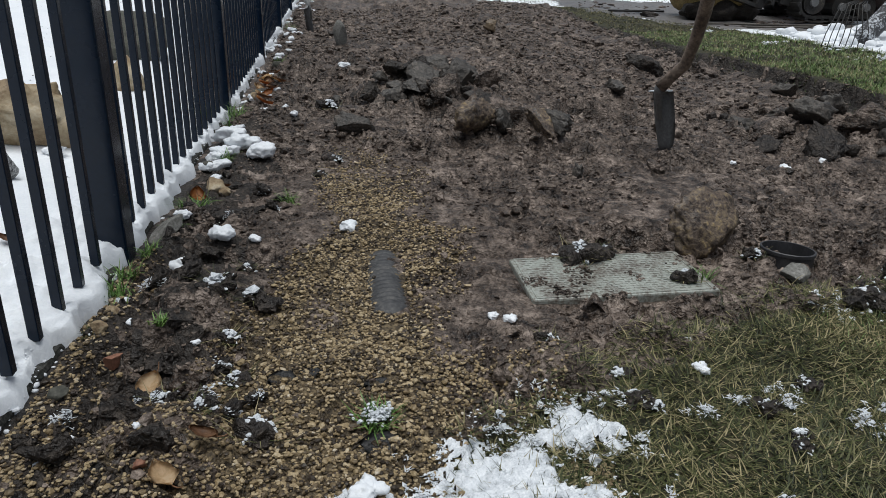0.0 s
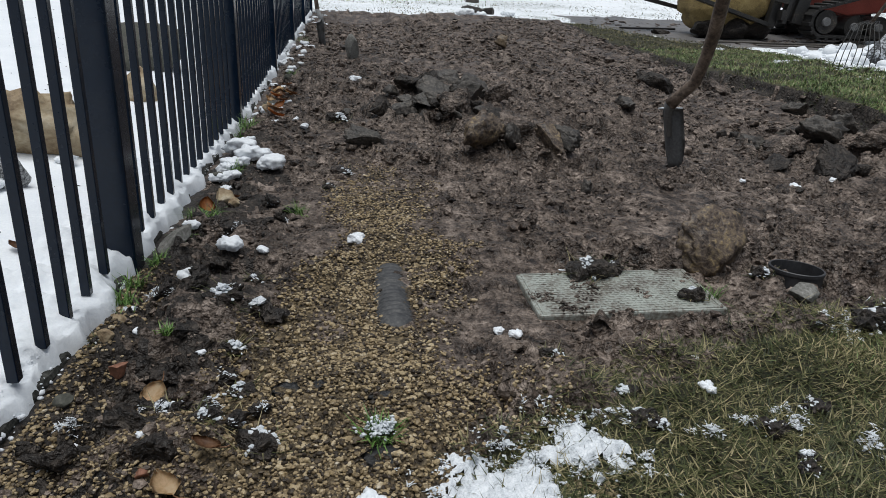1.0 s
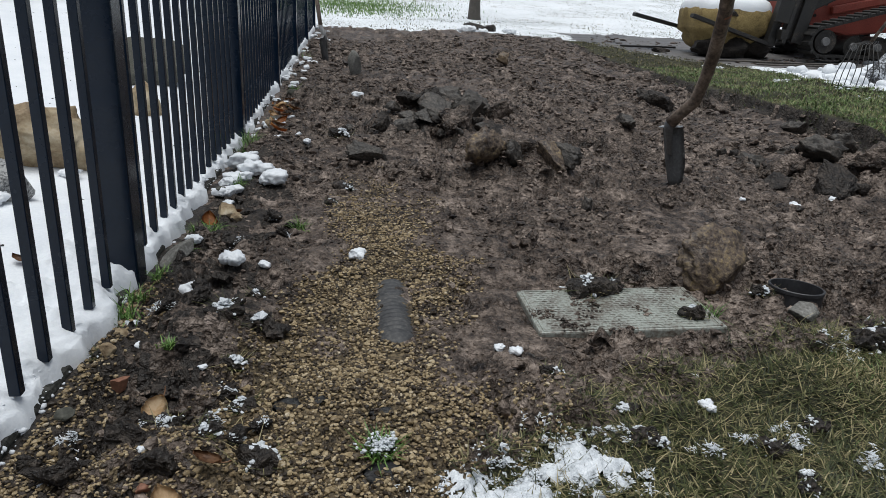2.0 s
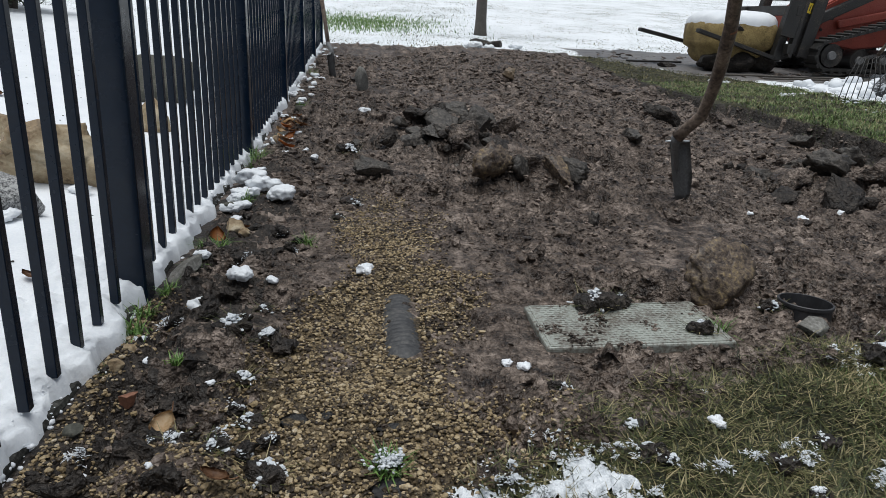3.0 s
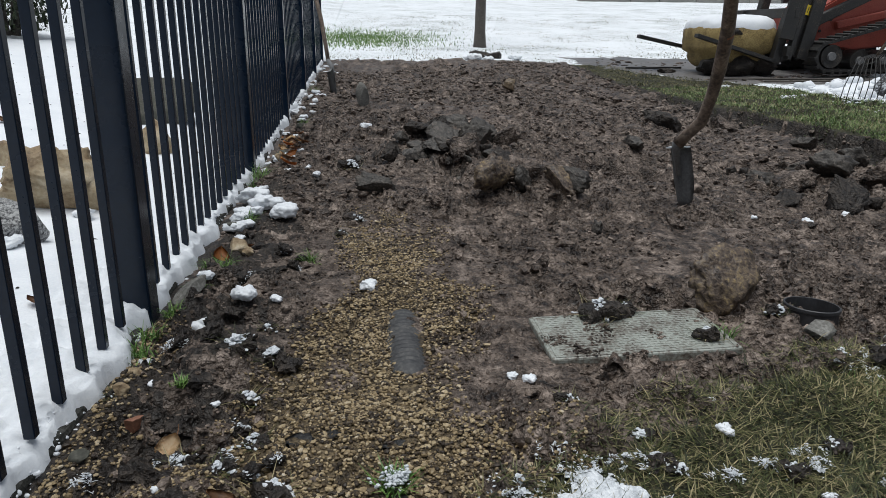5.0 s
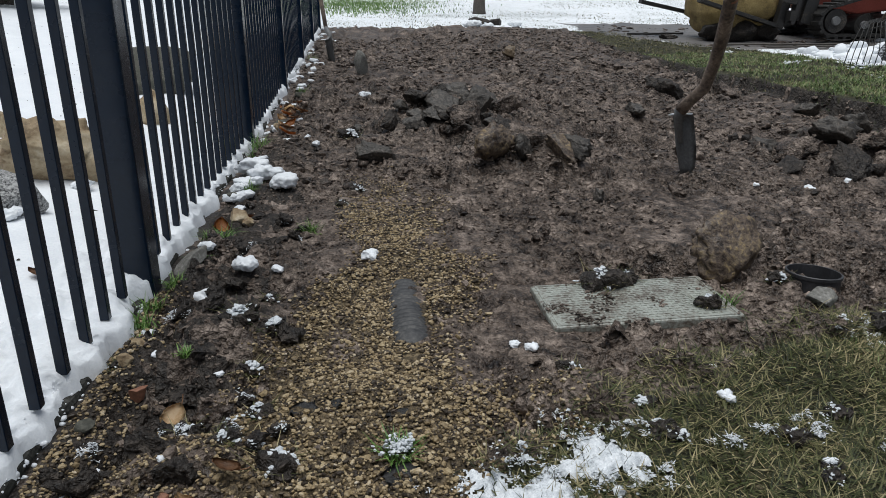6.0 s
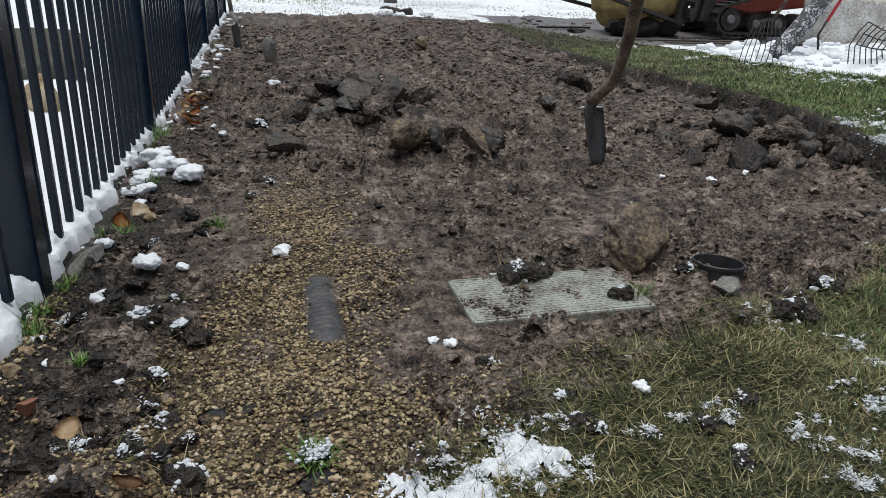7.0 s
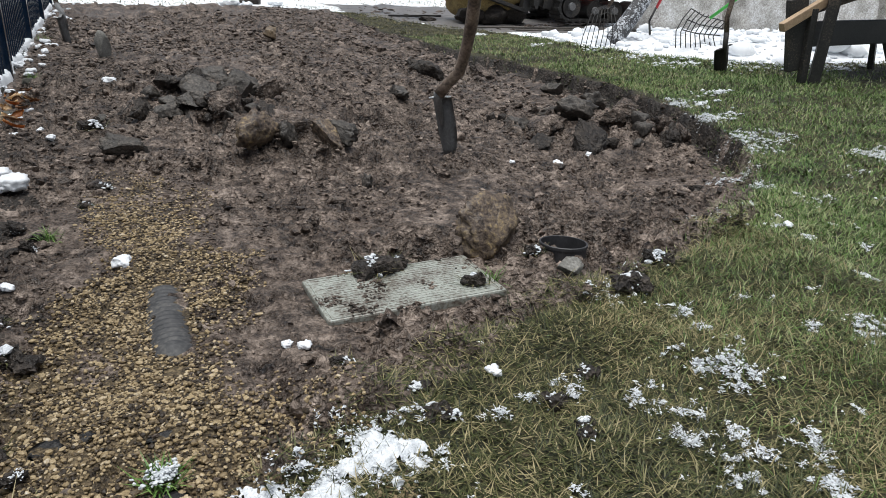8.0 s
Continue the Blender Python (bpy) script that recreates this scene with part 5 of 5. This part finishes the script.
wire_fork(tines, cross, [(7.4, 4.3, 0.45), (7.6, 4.22, 0.62), (8.0, 4.05, 0.95)], GREEN, "scoop_fork", "black wire scoop fork with a green shaft in snow")
tines = []
for k in range(8):
    t = k / 7
    lo = Vector((6.45 + 0.33 * t, 4.95 - 0.1 * t, 0.13 + 0.02 * t))
    hi = Vector((6.72 + 0.12 * t, 5.0, 0.52))
    tines.append([lo, lo + Vector((0.02, 0.0, 0.12)), lo.lerp(hi, 0.6) + Vector((-0.03, 0, 0.12)), hi])
wire_fork(tines, [[(6.6, 4.97, 0.42), (6.72, 4.95, 0.46), (6.84, 4.94, 0.44)]], [(6.76, 5.0, 0.5), (6.9, 5.0, 0.72), (7.15, 5.02, 1.1)], ASH, "leaf_rake", "dark wire leaf rake standing in snow", 0.004)
wire_fork([[(7.65, 5.4, 0.22), (7.62, 5.4, 0.36), (7.69, 5.4, 0.5)]], [], [(7.69, 5.4, 0.49), (7.76, 5.4, 0.62), (7.95, 5.4, 1.0)], RED, "red_cultivator", "hooked hand tool with a red shaft in snow", 0.012)
bm = rod(bmesh.new(), [(6.98, 5.2, 0.12), (7.08, 5.2, 0.24), (7.25, 5.22, 0.44), (7.45, 5.25, 0.68), (7.8, 5.3, 1.05)], [0.1, 0.09, 0.085, 0.08, 0.075], 18, 0.02)
tagged(part("leaning_log", bm, SNOWY_BARK, shade=True), "dark log coated with snow leaning on the heap", "log")


# ---- wheelbarrow ----
barrow = tagged(empty("wheelbarrow"), "black wheelbarrow with wooden handles parked on the lawn edge", "wheelbarrow")
G = lie(7.0, 2.65)
bm = bmesh.new()
low = [(7.0, 2.4), (7.9, 2.35), (7.95, 3.0), (7.05, 3.05)]
high = [(6.85, 2.25), (8.2, 2.2), (8.25, 3.15), (6.9, 3.2)]
ra, rb = [bm.verts.new((x, y, G + 0.62)) for x, y in low], [bm.verts.new((x, y, G + 0.92)) for x, y in high]
bm.faces.new(ra[::-1])
for k in range(4):
    bm.faces.new((ra[k], ra[(k + 1) % 4], rb[(k + 1) % 4], rb[k]))
bmesh.ops.bevel(bm, geom=[e for e in bm.edges], offset=0.03, segments=3, affect="EDGES")
bmesh.ops.solidify(bm, geom=bm.faces[:], thickness=0.004)
part("tray", bm, BLACK_PLASTIC, barrow, "black plastic tray", shade=True)


def strip(p, q, w, d, material, name, parent, label=""):
    p, q = Vector(p), Vector(q)
    bm = box(bmesh.new(), 0, 0, 0, (q - p).length, w, d, bevel=min(w, d) * 0.12)
    ob = part(name, bm, material, parent, label)
    ob.matrix_basis = Matrix.Translation((p + q) / 2) @ (q - p).to_track_quat("X", "Z").to_matrix().to_4x4()
    return ob


strip((6.41, 2.62, 0.475), (7.25, 2.64, 0.86), 0.045, 0.06, PALE_WOOD, "handle", barrow, "pale wooden handle")
strip((7.15, 3.1, 0.55), (8.15, 3.08, 0.80), 0.045, 0.06, ASH, "handle", barrow, "wet wooden handle")
strip((6.77, 2.58, G - 0.01), (6.80, 2.56, 0.74), 0.04, 0.075, STEEL, "leg", barrow)
strip((6.66, 2.66, G + 0.08), (6.58, 2.68, 0.66), 0.05, 0.14, STEEL, "brace", barrow)
strip((6.7, 2.62, G + 0.0), (6.68, 2.62, 0.6), 0.04, 0.06, STEEL, "brace", barrow)
strip((7.80, 2.7, G), (7.62, 2.72, 0.42), 0.04, 0.06, STEEL, "leg", barrow)
strip((7.86, 2.95, G), (7.75, 2.9, 0.42), 0.04, 0.06, STEEL, "leg", barrow)
strip((6.78, 2.7, 0.43), (8.3, 2.72, 0.46), 0.06, 0.17, BLACK_PLASTIC, "undercarriage", barrow)
wheel = empty("wheel", pose(8.15, 2.7, G + 0.19, 90, 0, 0))
wheel.parent = barrow
bm = bmesh.new()
prof = [(0.12, -0.04), (0.17, -0.045), (0.19, -0.02), (0.19, 0.02), (0.17, 0.045), (0.12, 0.04)]
rings = [[bm.verts.new((r * math.cos(a), r * math.sin(a), z)) for a in (2 * math.pi * k / 28 for k in range(28))] for r, z in prof + prof[:1]]
for a, b in zip(rings, rings[1:]):
    for k in range(28):
        bm.faces.new((a[k], a[(k + 1) % 28], b[(k + 1) % 28], b[k]))
part("tyre", bm, RUBBER, wheel, shade=True)
part("rim", rod(bmesh.new(), [(0, 0, -0.03), (0, 0, 0.03)], 0.12, 20), STEEL, wheel)

# ---- big concrete blocks behind the snow heap ----
for k, (x, y, w, h, turn) in enumerate([(9.15, 6.7, 1.0, 0.55, -12), (10.25, 6.4, 0.9, 0.55, -8), (11.3, 6.1, 0.95, 0.55, -14), (12.4, 5.8, 0.9, 0.55, -6), (13.5, 5.4, 1.0, 0.55, -12)]):
    bm = box(bmesh.new(), 0, 0, h / 2, w, 0.6, h, bevel=0.05)
    bmesh.ops.subdivide_edges(bm, edges=bm.edges[:], cuts=5, use_grid_fill=True)
    for v in bm.verts:
        v.co += noise.noise_vector(v.co * 5 + Vector((k * 7, 0, 0))) * 0.04 + noise.noise_vector(v.co * 14) * 0.02
    ob = part("concrete_block", bm, BLOCK, shade=True)
    ob.matrix_basis = pose(x, y, lie(x, y) + 0.03, 0, 0, turn)
    tagged(ob, "large rough grey concrete block behind snow", "block", "row of concrete blocks")

# ---- tree ----
T = (4.69, 13.9)
tz = lie(*T)
tree = tagged(empty("tree", pose(T[0], T[1], tz)), "bare young tree with a straight grey trunk in the snow", "tree")
part("trunk", rod(bmesh.new(), [(0.0, 0, -0.1), (0.0, 0, 0.05), (0.0, 0, 0.3), (0.01, 0, 1.0), (0.02, 0, 2.0), (0.02, 0.02, 3.2), (0, 0, 4.6)], [0.16, 0.13, 0.11, 0.102, 0.095, 0.08, 0.04], 18, 0.01), BARK, tree, shade=True)
rng = np.random.default_rng(71)
for k in range(14):
    a, z = rng.uniform(0, 6.28), rng.uniform(2.0, 4.4)
    way = Vector((math.cos(a), math.sin(a), 0.8))
    pts = [Vector((0.02, 0, z)) + way * s + Vector((0, 0, 0.25 * s * s)) for s in (0, 0.3, 0.7, 1.2, 1.7)]
    part("limb", rod(bmesh.new(), pts, [0.04, 0.032, 0.024, 0.015, 0.006], 8, 0.004), BARK, tree, shade=True)
    twigs = bmesh.new()
    for s in range(1, 5):
        for q in range(3):
            w = (way + Vector(rng.uniform(-0.8, 0.8, 3))).normalized()
            rod(twigs, [pts[s], pts[s] + w * 0.25, pts[s] + w * 0.5 + Vector((0, 0, 0.06))], [0.008, 0.005, 0.002], 5)
    part("twigs", twigs, BARK, tree)
for k in range(16):
    a = rng.uniform(0, 6.28)
    x, y, r = 4.25 + 0.55 * math.cos(a) * rng.uniform(0.2, 1), 10.6 + 0.45 * math.sin(a), rng.uniform(0.06, 0.14)
    if k % 2:
        lump("mulch_clod", x, y, (r, r, r * 0.6), DARK_SOIL, 720 + k, "dark mulch clod at the end of the bed", "clod", "mulch clods", 0.3, (0, 0, 30 * k), facets=5, rough=0.4)
    else:
        snow_clump(x, y, r, 720 + k, group="snow on the mulch", label="clump of snow on dark mulch")

# ---- root ball on the forks ----
ball = tagged(empty("root_ball", pose(7.06, 8.25, 0.19)), "burlap-wrapped tree root ball with snow on top", "root ball")
v, f = ICO[4]
w = v.copy()
r = np.abs(w)
w *= (1 / (r[:, 0] ** 4 + r[:, 1] ** 4 + r[:, 2] ** 4) ** 0.25)[:, None]
fold = np.array([noise.noise(Vector((p[0] * 3, p[1] * 3, p[2] * 1.2))) + 0.5 * noise.noise(Vector((p[0] * 9, p[1] * 9, p[2] * 2.5))) for p in w])
w = w * (1 + 0.05 * fold)[:, None] * np.array([0.5, 0.5, 0.34]) * (1 - 0.12 * (v[:, 2:] < -0.2)) + np.array([0, 0, 0.34])
ob = new("burlap", mesh_from("burlap", w, f, BURLAP))
ob.parent = ball
keep = f[(w[f][:, :, 2].min(1) > 0.42)]
lap = smooth(0.5, 0.6, w[:, 2] + 0.06 * fold)[:, None]
snowcap = w * (0.97 + 0.045 * lap) + np.array([0, 0, 0.03]) * lap + 0.012 * fold[:, None] * lap
used, keep = np.unique(keep, return_inverse=True)
ob = new("snow_cap", mesh_from("snow_cap", snowcap[used], keep.reshape(-1, 3), SNOW))
ob.parent = ball
v2, f2 = lump_arrays(np.random.default_rng(73), np.array([[-0.05, -0.3, 0.1], [0.3, -0.3, 0.1], [-0.3, -0.3, 0.08], [-0.15, -0.42, 0.5]]), np.array([0.24, 0.22, 0.2, 0.12]), 3, 0.2, 0.7)
ob = new("exposed_soil", mesh_from("exposed_soil", v2, f2, DARK_SOIL))
ob.parent = ball

# ---- compact tracked loader ----
loader = tagged(empty("tracked_loader", pose(-0.2, 0, 0)), "compact orange tracked loader with pallet forks, muddy", "loader")
for y0, tip in ((7.72, (6.57, 7.72, 0.66)), (8.78, (6.22, 8.72, 0.64))):
    fork_arm = strip((7.6, y0, 0.36), tip, 0.11, 0.045, STEEL, "fork", loader)
    strip((7.62, y0, 0.33), (7.74, y0, 0.98), 0.11, 0.11, STEEL, "fork_shank", loader)
strip((7.74, 7.55, 0.93), (7.74, 9.0, 0.93), 0.05, 0.12, STEEL, "carriage_bar", loader)
strip((7.70, 7.55, 0.48), (7.70, 9.0, 0.48), 0.05, 0.12, STEEL, "carriage_bar", loader)
strip((7.72, 7.6, 0.38), (7.88, 7.6, 1.25), 0.1, 0.05, STEEL, "carriage_post", loader)
strip((7.86, 7.75, 0.42), (8.02, 7.75, 1.3), 0.12, 0.12, STEEL, "quick_coupler", loader)
strip((7.86, 8.75, 0.42), (8.02, 8.75, 1.3), 0.12, 0.12, STEEL, "quick_coupler", loader)
strip((7.66, 7.58, 0.62), (7.78, 7.58, 1.3), 0.05, 0.2, STEEL, "carriage_plate", loader)
strip((7.95, 7.66, 0.38), (8.12, 7.66, 1.3), 0.04, 0.16, STEEL, "carriage_plate", loader)
for y0 in (7.85, 8.95):
    strip((8.0, y0, 0.75), (9.6, y0, 1.5), 0.09, 0.12, STEEL, "lift_arm", loader)
    strip((8.35, y0, 1.12), (9.3, y0, 1.3), 0.07, 0.07, BLACK_PLASTIC, "hydraulic_ram", loader)
bm = bmesh.new()
prof = [(8.14, 0.6), (8.2, 0.95), (8.5, 1.12), (9.9, 1.3), (9.9, 0.6), (8.8, 0.48)]
fa, fb = [bm.verts.new((x, 7.95, z)) for x, z in prof], [bm.verts.new((x, 8.85, z)) for x, z in prof]
bm.faces.new(fa), bm.faces.new(fb[::-1])
for k in range(6):
    bm.faces.new((fa[k], fb[k], fb[(k + 1) % 6], fa[(k + 1) % 6]))
bmesh.ops.recalc_face_normals(bm, faces=bm.faces[:])
bmesh.ops.bevel(bm, geom=bm.edges[:], offset=0.02, segments=2, affect="EDGES")
body = part("body", bm, ORANGE, loader, "scuffed orange body panels")
bm = bmesh.new()
for x, z in ((8.3, 0.8), (8.32, 0.72), (8.45, 0.86)):
    rod(bm, [(x, 7.955, z), (x, 7.935, z)], 0.018, 10)
part("bolts", bm, STEEL, body)
box_m = pose(8.75, 7.93, 1.02, 0, -8, 0)
ob = part("fender", box(bmesh.new(), 0.1, 0, 0, 0.9, 0.06, 0.1, bevel=0.015), ORANGE, loader)
ob.matrix_basis = pose(8.85, 7.9, 0.86, 0, -12, 0)
ob = part("sticker", box(bmesh.new(), 0, 0, 0, 0.13, 0.006, 0.12, bevel=0.001), YELLOW, loader, "yellow warning sticker with dark bars")
ob.matrix_basis = pose(7.97, 7.675, 0.96, 0, 14, 0)
bm = bmesh.new()
for k in range(3):
    box(bm, -0.02 + 0.025 * k, -0.004, 0.0, 0.008, 0.004, 0.07)
part("bars", bm, BLACK_PLASTIC, ob)
strip((9.0, 8.4, 1.3), (9.0, 8.4, 1.6), 0.7, 0.5, BLACK_PLASTIC, "engine_hood", loader)
for y0 in (7.62, 8.95):
    track = tagged(empty("track"), "", "")
    track.parent = loader
    loop = []
    for k in range(9):
        a = math.radians(90 + 180 * k / 8)
        loop.append((8.22 + 0.19 * math.cos(a), 0.42 + 0.19 * math.sin(a)))
    for k in range(9):
        a = math.radians(-90 + 180 * k / 8)
        loop.append((9.75 + 0.22 * math.cos(a), 0.5 + 0.26 * math.sin(a)))
    loop[9:] = [(9.6 + 0.22 * math.cos(math.radians(-90 + 20 * k)), 0.46 + 0.22 * math.sin(math.radians(-90 + 20 * k))) for k in range(5)] + [
        (9.55 + 0.2 * math.cos(math.radians(40 + 15 * k)), 0.78 + 0.2 * math.sin(math.radians(40 + 15 * k))) for k in range(4)]
    length, pts = [0.0], loop + loop[:1]
    for a, b in zip(pts, pts[1:]):
        length.append(length[-1] + math.dist(a, b))
    bm = bmesh.new()
    rings = [[bm.verts.new((x + ox * 0, y0 + s, z)) for s in (-0.13, 0.13)] for x, z in loop for ox in (0,)]
    for a, b in zip(rings, rings[1:] + rings[:1]):
        bm.faces.new((a[0], a[1], b[1], b[0]))
    bmesh.ops.recalc_face_normals(bm, faces=bm.faces[:])
    bmesh.ops.solidify(bm, geom=bm.faces[:], thickness=0.035)
    part("belt", bm, RUBBER, track, shade=False)
    lug = None
    n = 40
    for k in range(n):
        s = length[-1] * k / n
        j = max(i for i in range(len(loop)) if length[i] <= s)
        t = (s - length[j]) / (length[j + 1] - length[j])
        p, q = Vector(pts[j]), Vector(pts[j + 1])
        c, d = p.lerp(q, t), (q - p).normalized()
        if lug is None:
            lug = part("lug", box(bmesh.new(), 0, 0, 0, 0.045, 0.27, 0.05, bevel=0.006), RUBBER, track)
        else:
            lug = new("lug", lug.data)
            lug.parent = track
        lug.matrix_basis = pose(c.x, y0, c.y, 0, -math.degrees(math.atan2(d.y, d.x)), 0)
    for x, z, r in ((8.24, 0.42, 0.14), (8.62, 0.37, 0.13), (8.95, 0.37, 0.13), (9.28, 0.37, 0.13), (9.58, 0.45, 0.15)):
        roller = part("roller", rod(bmesh.new(), [(x, y0 - 0.09, z), (x, y0 - 0.12, z), (x, y0 + 0.12, z)], [r * 0.86, r, r], 22), STEEL, track, shade=False)
        part("hub", rod(bmesh.new(), [(x, y0 - 0.14, z), (x, y0 - 0.09, z)], [r * 0.35, r * 0.42], 14), GREY_STEEL, roller, shade=False)

# ---- low stone wall at the top of the lawn ----
wall = tagged(empty("stone_wall"), "low wall of grey stone slabs beyond the snowy lawn", "wall", kind="structure")
stone_models = []
for k in range(5):
    bm = box(bmesh.new(), 0, 0, 0, (1.1, 1.5, 1.9, 1.3, 1.7)[k], 0.5, 0.36, bevel=0.03)
    bmesh.ops.subdivide_edges(bm, edges=bm.edges[:], cuts=1, use_grid_fill=True)
    for v in bm.verts:
        v.co += noise.noise_vector(v.co * 3 + Vector((k * 5, 0, 0))) * 0.03
    me = bpy.data.meshes.new("stone")
    bm.to_mesh(me)
    bm.free()
    me.materials.append(STONE_WALL)
    stone_models.append((me, (1.1, 1.5, 1.9, 1.3, 1.7)[k]))
rng = np.random.default_rng(81)
for row in range(3):
    x = 13.0 + rng.uniform(0, 0.6)
    while x < 34:
        me, w = stone_models[int(rng.integers(0, 5))]
        ob = new("stone", me)
        ob.parent = wall
        ob.matrix_basis = pose(x + w / 2, 36 + rng.uniform(-0.04, 0.04) + 0.12 * row, lie(x, 36) + 0.12 + 0.37 * row, 0, 0, rng.uniform(-1, 1))
        x += w + 0.03


# ---- evergreen shrub at the top of the snowy slope ----
def shrub(x, y, r, seed):
    rng = np.random.default_rng(seed)
    base = tagged(empty("evergreen_shrub", pose(x, y, lie(x, y))), "dark evergreen shrub above leaf litter and snow", "shrub", "evergreen shrubs")
    for k in range(5):
        a = 6.28 * k / 5
        part("stem", rod(bmesh.new(), [(0.1 * math.cos(a), 0.1 * math.sin(a), -0.05), (0.2 * math.cos(a), 0.2 * math.sin(a), 0.5), (0.45 * r * math.cos(a), 0.45 * r * math.sin(a), 1.2)], [0.05, 0.035, 0.02], 8, 0.006), BARK, base, shade=True)
    n = 3200
    d = rng.normal(size=(n, 3))
    d /= np.linalg.norm(d, axis=1)[:, None]
    p = d * (r * rng.uniform(0.55, 1.08, n) ** 0.6)[:, None] * (1, 1, 0.9) + (0, 0, r * 0.85)
    p[:, :2] += 0.12 * rng.normal(size=(n, 2))
    p = p[p[:, 2] > 0.04]
    v, f = blade_arrays(rng, p, rng.uniform(0.08, 0.16, len(p)), np.full(len(p), 0.03), rng.uniform(0, 1.7, len(p)), rng.uniform(0, 0.6, len(p)))
    ob = new("foliage", mesh_from("foliage", v, f, EVERGREEN, shade=False))
    ob.parent = base
    return base


shrub(-2.3, 9.3, 0.8, 91)
shrub(-3.2, 8.2, 0.9, 92)
